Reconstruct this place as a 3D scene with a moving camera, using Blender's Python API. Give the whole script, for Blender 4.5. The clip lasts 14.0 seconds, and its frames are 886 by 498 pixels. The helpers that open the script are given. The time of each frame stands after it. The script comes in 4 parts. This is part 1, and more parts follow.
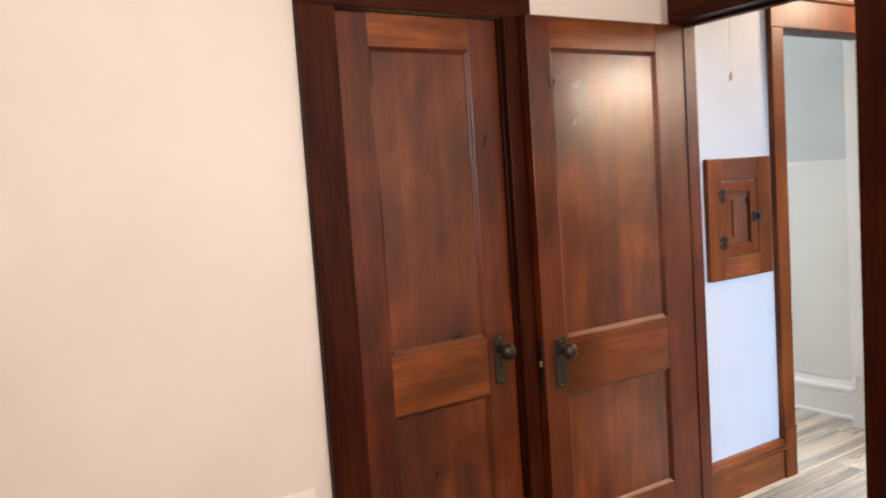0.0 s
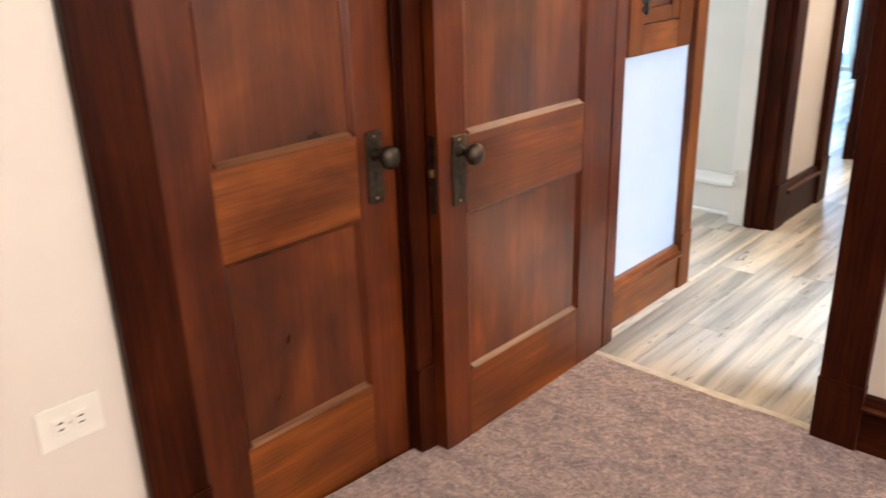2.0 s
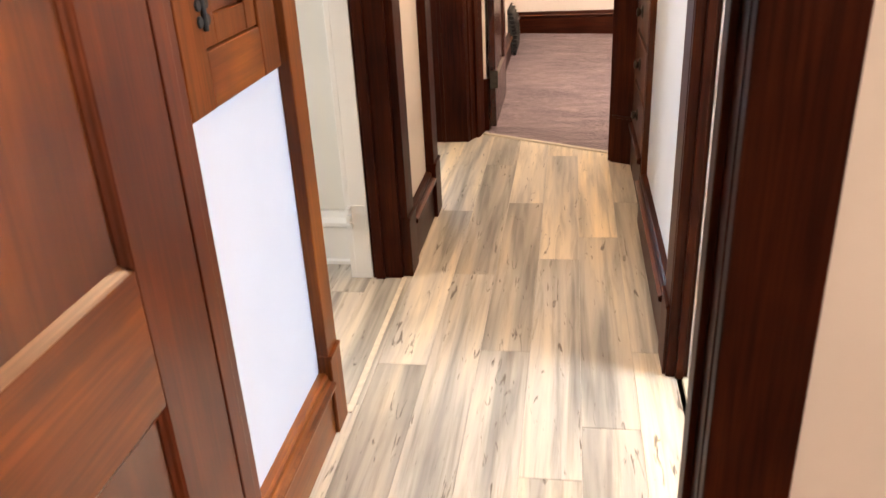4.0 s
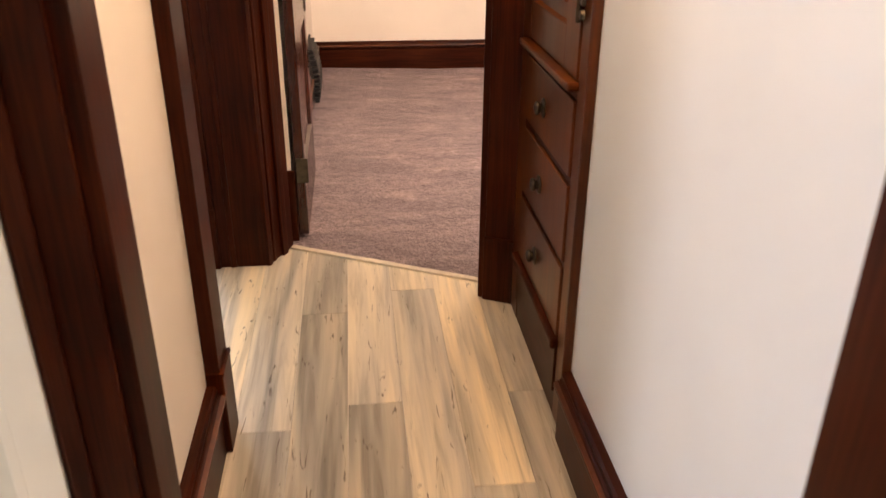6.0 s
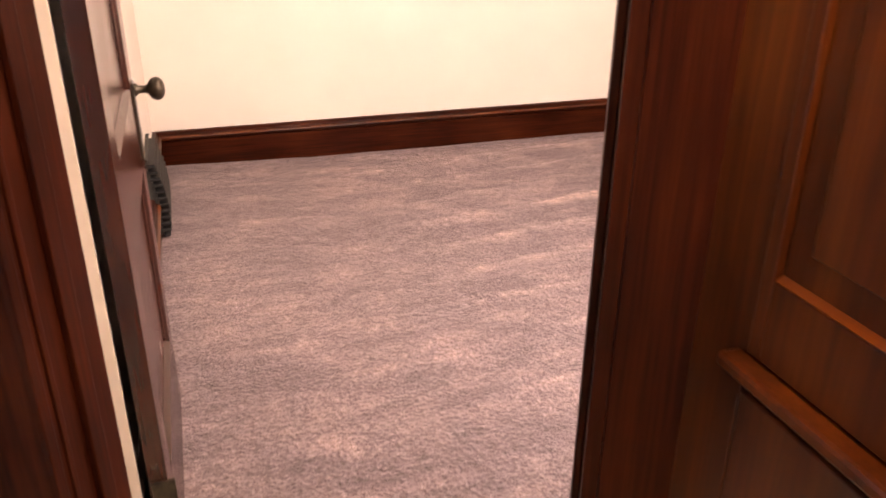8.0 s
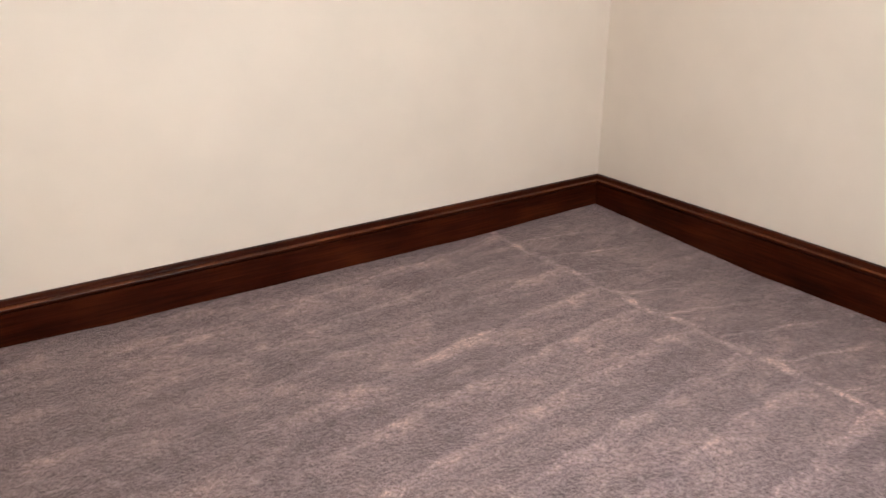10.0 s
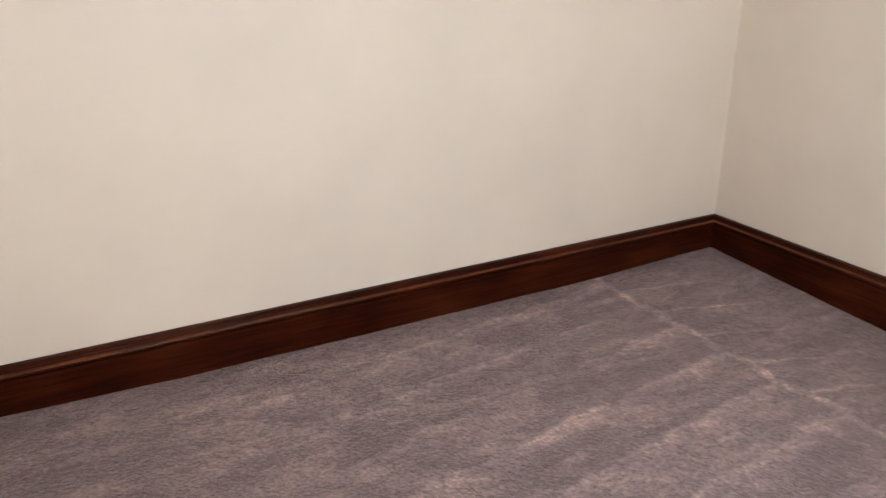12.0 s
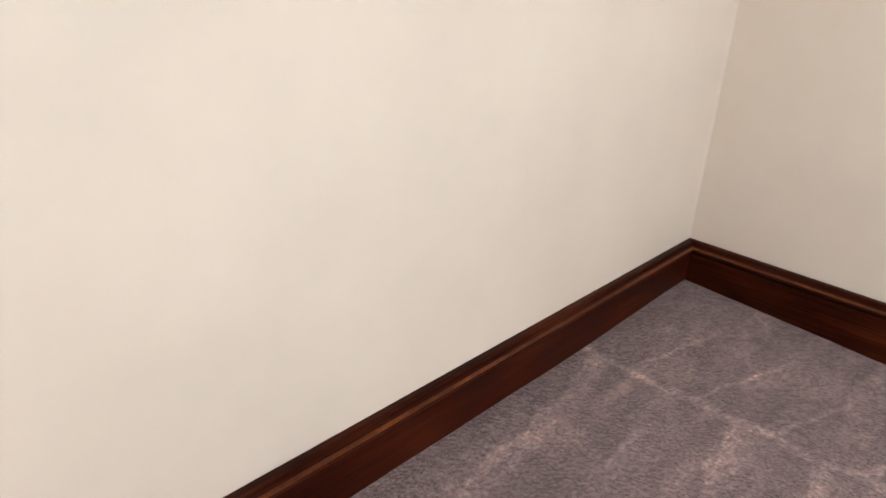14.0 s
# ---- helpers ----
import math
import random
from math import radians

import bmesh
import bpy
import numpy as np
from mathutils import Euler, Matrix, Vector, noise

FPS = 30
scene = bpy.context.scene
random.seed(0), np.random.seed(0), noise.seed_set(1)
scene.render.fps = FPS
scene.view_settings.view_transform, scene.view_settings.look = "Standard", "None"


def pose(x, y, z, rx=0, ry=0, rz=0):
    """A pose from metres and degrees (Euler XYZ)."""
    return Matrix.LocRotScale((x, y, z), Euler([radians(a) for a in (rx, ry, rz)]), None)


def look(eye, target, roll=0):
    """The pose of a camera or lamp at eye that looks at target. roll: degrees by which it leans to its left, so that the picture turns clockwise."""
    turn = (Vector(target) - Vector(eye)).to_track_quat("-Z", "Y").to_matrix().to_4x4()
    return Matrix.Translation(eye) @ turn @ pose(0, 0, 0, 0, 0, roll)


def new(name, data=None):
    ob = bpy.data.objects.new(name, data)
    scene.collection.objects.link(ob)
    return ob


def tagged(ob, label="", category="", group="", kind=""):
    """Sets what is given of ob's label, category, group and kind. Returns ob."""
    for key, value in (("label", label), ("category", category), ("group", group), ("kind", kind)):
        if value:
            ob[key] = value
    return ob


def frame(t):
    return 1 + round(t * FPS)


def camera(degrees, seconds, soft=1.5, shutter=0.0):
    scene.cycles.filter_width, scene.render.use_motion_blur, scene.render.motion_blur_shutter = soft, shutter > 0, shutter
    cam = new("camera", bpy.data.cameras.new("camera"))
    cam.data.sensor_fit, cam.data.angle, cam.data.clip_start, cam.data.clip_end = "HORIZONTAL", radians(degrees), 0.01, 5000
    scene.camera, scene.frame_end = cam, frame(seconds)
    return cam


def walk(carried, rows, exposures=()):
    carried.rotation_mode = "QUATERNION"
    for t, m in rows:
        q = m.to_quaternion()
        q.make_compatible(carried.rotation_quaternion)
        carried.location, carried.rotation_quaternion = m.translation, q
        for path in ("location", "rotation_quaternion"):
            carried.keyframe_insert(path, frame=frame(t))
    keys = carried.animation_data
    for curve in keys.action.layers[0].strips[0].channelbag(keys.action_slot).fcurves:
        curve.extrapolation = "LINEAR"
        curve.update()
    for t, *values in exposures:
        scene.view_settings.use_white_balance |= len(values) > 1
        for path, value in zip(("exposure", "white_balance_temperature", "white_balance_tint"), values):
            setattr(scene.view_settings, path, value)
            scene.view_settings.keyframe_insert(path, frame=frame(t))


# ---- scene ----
cam = camera(58.0, 14.0, shutter=0.3)
PATH = [
    (0, (2.237, -2.569, 1.486), (0.565, -1.483, 1.322), -3.9),
    (0.5, (2.091, -2.506, 1.44), (0.354, -1.574, 1.102), -2.6),
    (1, (1.864, -2.51, 1.388), (0.161, -1.592, 0.882), -2.2),
    (1.5, (1.624, -2.406, 1.362), (0.08, -1.31, 0.718), -2.1),
    (2, (1.386, -2.155, 1.34), (0.105, -0.79, 0.636), -1.8),
    (2.5, (1.09, -1.957, 1.319), (0.139, -0.368, 0.565), -1.5),
    (3, (0.9, -1.672, 1.311), (0.27, 0.048, 0.509), -1.3),
    (3.2, (0.842, -1.519, 1.31), (0.303, 0.227, 0.496), -1.7),
    (5.3, (0.369, -0.067, 1.362), (0.451, 1.719, 0.468), 0.3),
    (5.5, (0.362, 0.091, 1.361), (0.524, 1.867, 0.455), 1.2),
    (6, (0.413, 0.516, 1.358), (0.614, 2.309, 0.494), 0.4),
    (6.5, (0.353, 0.922, 1.367), (0.597, 2.703, 0.492), 0.1),
    (7, (0.358, 1.304, 1.377), (0.708, 3.072, 0.511), 0.4),
    (7.5, (0.382, 1.744, 1.393), (0.802, 3.502, 0.536), 0.2),
    (8, (0.336, 2.139, 1.412), (0.893, 3.869, 0.577), 0.5),
    (8.5, (0.408, 2.473, 1.405), (1.055, 4.188, 0.605), 0.9),
    (9, (0.42, 2.834, 1.415), (1.195, 4.5, 0.625), 0.3),
    (11.3, (0.362, 3.247, 1.729), (1.588, 4.687, 1.077), 0.8),
    (11.5, (0.367, 3.291, 1.669), (1.509, 4.792, 1.005), -0.3),
    (12, (0.516, 3.587, 1.607), (1.421, 5.218, 0.885), 0.1),
    (12.5, (0.533, 3.926, 1.582), (1.34, 5.582, 0.803), 0.6),
    (13, (0.55, 4.335, 1.597), (1.472, 5.914, 0.784), 1.4),
    (13.5, (0.678, 4.807, 1.554), (1.77, 6.266, 0.728), 1.9),
    (14, (0.709, 5.266, 1.485), (2.106, 6.447, 0.676), 4.2),
]

walk(cam, [(t, look(eye, target, roll)) for t, eye, target, roll in PATH],
     [(0, 0.18, 6450, 16), (1.5, 0.30, 6400, 14), (3, 0.62, 6400, 16), (5.3, 0.04, 9600, 28), (6.5, 0.36, 7700, 24), (7.5, 0.50, 8300, 35), (8.2, 0.60, 7400, 27), (9, 0.38, 6500, 16), (11.3, -0.36, 6000, 7), (12.5, -0.06, 5850, 7), (14, 0.04, 5850, 6)])

# ---- world and lights ----
world = bpy.data.worlds.new("sky")
scene.world = world
world.use_nodes = True
sky = world.node_tree.nodes.new("ShaderNodeTexSky")
sky.sky_type, sky.sun_disc, sky.sun_elevation, sky.sun_rotation = "NISHITA", False, radians(38), radians(200)
world.node_tree.links.new(sky.outputs[0], world.node_tree.nodes["Background"].inputs[0])
world.node_tree.nodes["Background"].inputs[1].default_value = 0.05


def window_light(name, place, target, w, h, watts, colour, spread=180):
    """Daylight that comes in through one window's opening."""
    data = bpy.data.lights.new(name, "AREA")
    data.shape, data.size, data.size_y, data.energy, data.color = "RECTANGLE", w, h, watts, colour
    data.spread = radians(spread)
    ob = new(name, data)
    ob.matrix_world = look(place, target)
    return ob


DAY = (0.80, 0.90, 1.0)
window_light("window_light", (3.70, -1.35, 1.85), (0, -1.2, 1.3), 1.3, 1.0, 50, (1.0, 0.95, 0.89))
window_light("window_light", (2.50, 0.62, 1.85), (0.52, 0.42, 0.0), 0.9, 0.7, 33, (0.58, 0.78, 1.0), 100)
window_light("window_light", (-2.05, 6.62, 1.15), (-1.2, 3, 0.2), 1.6, 2.0, 95, (0.48, 0.74, 1.0))
window_light("window_light", (-2.35, 1.1, 1.6), (0, 1.2, 1.0), 0.65, 0.95, 34, DAY)
window_light("window_light", (1.85, 2.90, 1.55), (1.9, 6.5, 1.0), 1.25, 1.35, 56, (1.0, 0.96, 0.92))


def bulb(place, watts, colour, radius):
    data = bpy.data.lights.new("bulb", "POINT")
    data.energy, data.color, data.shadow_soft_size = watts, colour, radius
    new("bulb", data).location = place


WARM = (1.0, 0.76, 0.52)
# unseen hall bulb, guessed from the pull cord and the warm wall
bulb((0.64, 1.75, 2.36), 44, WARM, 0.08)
# unseen fill bulb, added to light the closet and open door from above
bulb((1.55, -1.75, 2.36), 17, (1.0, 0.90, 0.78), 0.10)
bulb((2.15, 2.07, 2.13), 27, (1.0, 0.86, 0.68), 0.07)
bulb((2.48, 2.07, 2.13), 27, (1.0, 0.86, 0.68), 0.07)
# unseen fill bulb, added to brighten the bedroom near its door
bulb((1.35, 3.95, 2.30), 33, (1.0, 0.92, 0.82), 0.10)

# ---- materials ----


def material(name, rough=0.5, metal=0.0, coat=0.0):
    m = bpy.data.materials.new(name)
    m.use_nodes = True
    nt = m.node_tree
    b = nt.nodes["Principled BSDF"]
    b.inputs["Roughness"].default_value, b.inputs["Metallic"].default_value = rough, metal
    b.inputs["Coat Weight"].default_value = coat
    b.inputs["Coat Roughness"].default_value = 0.22
    return m, nt, b


def node(nt, kind, **values):
    n = nt.nodes.new(kind)
    for key, value in values.items():
        n.inputs[key.replace("_", " ")].default_value = value
    return n


def coords(nt, scale, rot=(0, 0, 0)):
    tc = nt.nodes.new("ShaderNodeTexCoord")
    mp = node(nt, "ShaderNodeMapping", Scale=scale, Rotation=rot)
    nt.links.new(tc.outputs["Object"], mp.inputs["Vector"])
    return mp.outputs[0]


def noise_tex(nt, vec, scale, detail=4.0, rough=0.55, distort=0.0):
    n = node(nt, "ShaderNodeTexNoise", Scale=scale, Detail=detail, Roughness=rough, Distortion=distort)
    nt.links.new(vec, n.inputs["Vector"])
    return n.outputs["Fac"]


def ramp(nt, fac, stops):
    r = nt.nodes.new("ShaderNodeValToRGB")
    els = r.color_ramp.elements
    els.remove(els[1])
    els[0].position, els[0].color = stops[0][0], (*stops[0][1], 1)
    for at, c in stops[1:]:
        els.new(at).color = (*c, 1)
    nt.links.new(fac, r.inputs[0])
    return r.outputs[0]


def mix(nt, fac, a, b, blend="MIX"):
    n = nt.nodes.new("ShaderNodeMix")
    n.data_type, n.blend_type = "RGBA", blend
    for s, v in ((0, fac), (6, a), (7, b)):
        if isinstance(v, bpy.types.NodeSocket):
            nt.links.new(v, n.inputs[s])
        else:
            n.inputs[s].default_value = v if s == 0 else (*v, 1)
    return n.outputs[2]


def math_node(nt, op, a, b=0.0, c=0.0):
    n = nt.nodes.new("ShaderNodeMath")
    n.operation = op
    for s, v in ((0, a), (1, b), (2, c)):
        if isinstance(v, bpy.types.NodeSocket):
            nt.links.new(v, n.inputs[s])
        else:
            n.inputs[s].default_value = v
    return n.outputs[0]


def bump(nt, b, height, strength, distance):
    n = node(nt, "ShaderNodeBump", Strength=strength, Distance=distance)
    nt.links.new(height, n.inputs["Height"])
    nt.links.new(n.outputs[0], b.inputs["Normal"])


def wood(name, axis, dark, mid, light, rough=0.31, coat=0.0, spec=0.09, pore=0.9, clouds=0.55):
    """Stained and varnished fir with the grain along one axis."""
    m, nt, b = material(name, rough, 0, coat)
    b.inputs["Specular IOR Level"].default_value = spec
    stretch = [17.0, 17.0, 17.0]
    stretch["xyz".index(axis)] = 1.6
    long = [4.2, 4.2, 4.2]
    long["xyz".index(axis)] = 2.9
    fine = [130.0, 130.0, 130.0]
    fine["xyz".index(axis)] = 4.0
    grain = noise_tex(nt, coords(nt, stretch), 1.0, 4, 0.6, 0.35)
    cloud = noise_tex(nt, coords(nt, long), 1.0, 4, 0.5, 0.5)
    pores = noise_tex(nt, coords(nt, fine), 1.0, 2, 0.6)
    col = ramp(nt, grain, [(0.12, dark), (0.5, mid), (0.88, light)])
    tone = ramp(nt, cloud, [(0.30, (0.46, 0.40, 0.37)), (0.5, (1, 1, 1)), (0.70, (1.7, 1.95, 1.95))])
    col = mix(nt, clouds, col, tone, "MULTIPLY")
    col = mix(nt, pore, col, ramp(nt, pores, [(0.34, (0.60, 0.57, 0.54)), (0.66, (1.32, 1.32, 1.32))]), "MULTIPLY")
    nt.links.new(col, b.inputs["Base Color"])
    r = ramp(nt, cloud, [(0.3, (rough,) * 3), (0.75, (rough + 0.13,) * 3)])
    nt.links.new(r, b.inputs["Roughness"])
    bump(nt, b, grain, 0.12, 0.002)
    return m


DARK = ((0.017, 0.0029, 0.0011), (0.036, 0.0064, 0.0020), (0.064, 0.0125, 0.0035))
RED = ((0.042, 0.0060, 0.0010), (0.086, 0.0144, 0.0021), (0.148, 0.0300, 0.0044))
HONEY = ((0.060, 0.0108, 0.0016), (0.130, 0.0290, 0.0038), (0.25, 0.070, 0.0085))
trim_v, trim_x, trim_y = (wood(f"trim_wood_{a}", a, *DARK) for a in "zxy")
door_v, door_y = wood("door_wood_z", "z", *RED, 0.27, coat=0.15, spec=0.36, pore=0.45, clouds=0.9), wood("door_wood_y", "y", *HONEY, 0.27, coat=0.15, spec=0.36, pore=0.45, clouds=0.9)
panel_v = wood("door_panel_wood", "z", (0.053, 0.0094, 0.0015), (0.102, 0.0198, 0.0029), (0.175, 0.0405, 0.0060), 0.27, coat=0.4, spec=0.4, pore=0.3, clouds=1.0)
# paler ledge wood: dust, plus light from above painted as colour
dusty_lit_ledge = wood("dusty_lit_ledge_wood", "y", (0.09, 0.030, 0.011), (0.15, 0.058, 0.024), (0.25, 0.112, 0.052), spec=0.5)
chute_wood = wood("chute_wood", "z", (0.068, 0.0150, 0.0032), (0.125, 0.031, 0.0062), (0.19, 0.052, 0.0105), spec=0.18, pore=0.6)

cabinet_wood = wood("cabinet_wood", "z", (0.046, 0.0090, 0.0017), (0.089, 0.0198, 0.0035), (0.152, 0.039, 0.0066), rough=0.29, spec=0.30, pore=0.6, clouds=0.8)


def paint(name, colour, rough=0.55):
    """Rolled wall paint: faint orange-peel, faint patches."""
    m, nt, b = material(name, rough)
    v = coords(nt, (1, 1, 1))
    patch = noise_tex(nt, v, 2.2, 3, 0.55)
    lo, hi = [c * 0.955 for c in colour], [min(1, c * 1.03) for c in colour]
    nt.links.new(ramp(nt, patch, [(0.3, lo), (0.7, hi)]), b.inputs["Base Color"])
    bump(nt, b, noise_tex(nt, v, 170, 3, 0.6), 0.10, 0.0015)
    return m


cream = paint("cream_wall_paint", (0.80, 0.715, 0.62))
# white hall paint, darkened and blued: cool daylight put into its colour
chute_daylit_paint = paint("blue_daylight_wall_paint", (0.47, 0.51, 0.58))
# white walls; the blue cast of window light is mixed into the paint
hall_white_cool = paint("hall_cool_light_paint", (0.67, 0.73, 0.79))
grey_paint = paint("grey_green_wall_paint", (0.53, 0.545, 0.51))
white_trim = paint("white_trim_paint", (0.80, 0.79, 0.75), 0.35)
ceiling_paint = paint("ceiling_paint", (0.80, 0.78, 0.74), 0.8)
bath_paint = paint("bathroom_wall_paint", (0.72, 0.62, 0.48))


def carpet_material(name, strokes, lo, mid, hi):
    m, nt, b = material(name, 0.95)
    b.inputs["Sheen Weight"].default_value = 0.48
    b.inputs["Sheen Tint"].default_value = (1.0, 0.80, 0.81, 1)
    b.inputs["Sheen Roughness"].default_value = 0.6
    b.inputs["Specular IOR Level"].default_value = 0.1
    v = coords(nt, (1, 1, 1))
    tuft = noise_tex(nt, v, 80, 3, 0.7)
    clump = noise_tex(nt, v, 25, 4, 0.65, 1.0)
    base = ramp(nt, tuft, [(0.28, lo), (0.5, mid), (0.72, hi)])
    base = mix(nt, 0.9, base, ramp(nt, clump, [(0.36, (0.62, 0.62, 0.63)), (0.62, (1.28, 1.27, 1.24))]), "MULTIPLY")
    # long patches where the pile was brushed one way or the other
    patch = noise_tex(nt, coords(nt, (1.3, 5.2, 1), (0, 0, radians(12))), 1.6, 5, 0.62, 0.6)
    tilt = noise_tex(nt, coords(nt, (5.0, 11.0, 1), (0, 0, radians(24))), 1.0, 4, 0.65, 0.9)
    base = mix(nt, 0.9 if strokes else 0.4, base, ramp(nt, patch, [(0.40, (0.78, 0.77, 0.79)), (0.49, (0.93, 0.93, 0.93)), (0.53, (1.13, 1.10, 1.08)), (0.62, (1.30, 1.26, 1.22))]), "MULTIPLY")
    base = mix(nt, 0.8 if strokes else 0.4, base, ramp(nt, tilt, [(0.38, (0.80, 0.80, 0.81)), (0.50, (0.98, 0.98, 0.98)), (0.55, (1.14, 1.12, 1.10)), (0.66, (1.26, 1.23, 1.20))]), "MULTIPLY")
    if strokes:
        # wide patches with clear borders where the vacuum head turned
        turn = noise_tex(nt, coords(nt, (1.0, 1.9, 1), (0, 0, radians(-28))), 2.1, 3, 0.5, 1.4)
        base = mix(nt, 0.85, base, ramp(nt, turn, [(0.44, (0.80, 0.79, 0.81)), (0.475, (0.97, 0.97, 0.97)), (0.53, (1.02, 1.01, 1.0)), (0.56, (1.22, 1.19, 1.15))]), "MULTIPLY")
        # vacuum strokes: wedges across the room that end on one line along the far side, with short strokes beyond it
        sep = nt.nodes.new("ShaderNodeSeparateXYZ")
        nt.links.new(v, sep.inputs[0])
        x, y = sep.outputs[0], sep.outputs[1]
        wob = noise_tex(nt, v, 4.5, 3, 0.6)
        wob = math_node(nt, "SUBTRACT", wob, 0.5)
        line = math_node(nt, "ABSOLUTE", math_node(nt, "SUBTRACT", math_node(nt, "ADD", x, math_node(nt, "MULTIPLY", wob, 0.16)), math_node(nt, "MULTIPLY_ADD", y, -0.015, 3.13)))
        line_f = ramp(nt, line, [(0.0, (1, 1, 1)), (0.016, (0.8, 0.8, 0.8)), (0.034, (0, 0, 0))])
        wobble = math_node(nt, "MULTIPLY", wob, 0.11)

        def teeth(lean, shift):
            return math_node(nt, "FRACT", math_node(nt, "DIVIDE", math_node(nt, "ADD", math_node(nt, "MULTIPLY_ADD", x, lean, y), math_node(nt, "ADD", wobble, shift)), 0.27))

        saw, saw_b = teeth(-0.15, 0.18), teeth(0.24, 0.20)
        near = ramp(nt, saw, [(0.0, (0, 0, 0)), (0.55, (0.05, 0.05, 0.05)), (0.90, (0.8, 0.8, 0.8)), (0.96, (0, 0, 0))])
        gate = ramp(nt, math_node(nt, "DIVIDE", x, 4.0), [(0.22, (0.15, 0.15, 0.15)), (0.45, (0.9, 0.9, 0.9)), (0.755, (1, 1, 1)), (0.77, (0, 0, 0))])
        pick = ramp(nt, noise_tex(nt, v, 2.3, 2, 0.5), [(0.36, (0.45, 0.45, 0.45)), (0.48, (1, 1, 1))])
        thin = ramp(nt, saw_b, [(0.0, (0, 0, 0)), (0.85, (0, 0, 0)), (0.91, (0.95, 0.95, 0.95)), (0.97, (0, 0, 0))])
        beyond = ramp(nt, math_node(nt, "DIVIDE", x, 4.0), [(0.755, (0, 0, 0)), (0.77, (1, 1, 1)), (0.86, (0.8, 0.8, 0.8)), (0.92, (0, 0, 0))])
        near = mix(nt, 1.0, mix(nt, 1.0, near, gate, "MULTIPLY"), pick, "MULTIPLY")
        near = mix(nt, 1.0, near, mix(nt, 1.0, thin, beyond, "MULTIPLY"), "LIGHTEN")
        both = mix(nt, 1.0, near, line_f, "LIGHTEN")
        base = mix(nt, 1.0, base, ramp(nt, both, [(0.0, (0.88, 0.88, 0.89)), (1.0, (1.95, 1.92, 1.87))]), "MULTIPLY")
    nt.links.new(base, b.inputs["Base Color"])
    h = math_node(nt, "ADD", tuft, math_node(nt, "MULTIPLY", clump, 0.8))
    bump(nt, b, h, 1.0, 0.022)
    return m


carpet_mat = carpet_material("taupe_cut_pile_carpet", False, (0.20, 0.148, 0.130), (0.43, 0.33, 0.292), (0.67, 0.53, 0.47))
carpet_b_mat = carpet_material("mauve_cut_pile_carpet", True, (0.064, 0.046, 0.050), (0.205, 0.155, 0.164), (0.39, 0.305, 0.312))


def plank_material():
    """Weathered-oak vinyl: each plank its own tone, long grain, dark cracks and knots."""
    m, nt, b = material("grey_oak_vinyl", 0.38)
    info = nt.nodes.new("ShaderNodeObjectInfo")
    tc = nt.nodes.new("ShaderNodeTexCoord")
    off = nt.nodes.new("ShaderNodeVectorMath")
    off.operation = "ADD"
    sc = nt.nodes.new("ShaderNodeVectorMath")
    sc.operation = "SCALE"
    sc.inputs[0].default_value = (7.3, 31.0, 3.1)
    nt.links.new(info.outputs["Random"], sc.inputs["Scale"])
    nt.links.new(tc.outputs["Object"], off.inputs[0])
    nt.links.new(sc.outputs[0], off.inputs[1])

    def at(scale):
        mp = node(nt, "ShaderNodeMapping", Scale=scale)
        nt.links.new(off.outputs[0], mp.inputs["Vector"])
        return mp.outputs[0]

    grain = noise_tex(nt, at((34, 1.8, 1)), 1.0, 5, 0.62, 0.5)
    wide = noise_tex(nt, at((11, 0.7, 1)), 1.0, 3, 0.5, 0.5)
    crack = noise_tex(nt, at((48, 7.0, 1)), 1.0, 3, 0.55, 1.2)
    tone = ramp(nt, info.outputs["Random"], [(0.0, (0.40, 0.35, 0.28)), (0.3, (0.56, 0.50, 0.41)), (0.55, (0.43, 0.385, 0.32)), (0.8, (0.60, 0.525, 0.41)), (1.0, (0.72, 0.60, 0.43))])
    col = mix(nt, 1.0, tone, ramp(nt, grain, [(0.30, (0.66, 0.65, 0.63)), (0.5, (1, 1, 1)), (0.70, (1.17, 1.16, 1.14))]), "MULTIPLY")
    col = mix(nt, 1.0, col, ramp(nt, wide, [(0.36, (0.58, 0.60, 0.62)), (0.50, (1, 1, 1)), (0.64, (1.28, 1.23, 1.12))]), "MULTIPLY")
    col = mix(nt, ramp(nt, crack, [(0.635, (0, 0, 0)), (0.71, (0.85, 0.85, 0.85))]), col, (0.09, 0.065, 0.045))
    nt.links.new(col, b.inputs["Base Color"])
    bump(nt, b, grain, 0.10, 0.001)
    return m


plank_mat = plank_material()


def metal(name, colour, rough, amount=0.85):
    m, nt, b = material(name, rough, amount)
    n = noise_tex(nt, coords(nt, (1, 1, 1)), 60, 4, 0.6)
    nt.links.new(ramp(nt, n, [(0.3, [c * 0.6 for c in colour]), (0.7, [c * 1.3 for c in colour])]), b.inputs["Base Color"])
    bump(nt, b, n, 0.15, 0.001)
    return m


bronze = metal("dark_bronze", (0.075, 0.060, 0.044), 0.32)
brass = metal("worn_brass", (0.42, 0.27, 0.11), 0.4)
iron = metal("black_cast_iron", (0.014, 0.014, 0.014), 0.55, 0.3)
steel = metal("painted_steel", (0.55, 0.53, 0.5), 0.4)


def plain(name, colour, rough=0.4, spread=0.05, scale=9.0):
    m, nt, b = material(name, rough)
    n = noise_tex(nt, coords(nt, (1, 1, 1)), scale, 3, 0.5)
    nt.links.new(ramp(nt, n, [(0.3, [c * (1 - spread) for c in colour]), (0.7, [min(1, c * (1 + spread)) for c in colour])]), b.inputs["Base Color"])
    return m


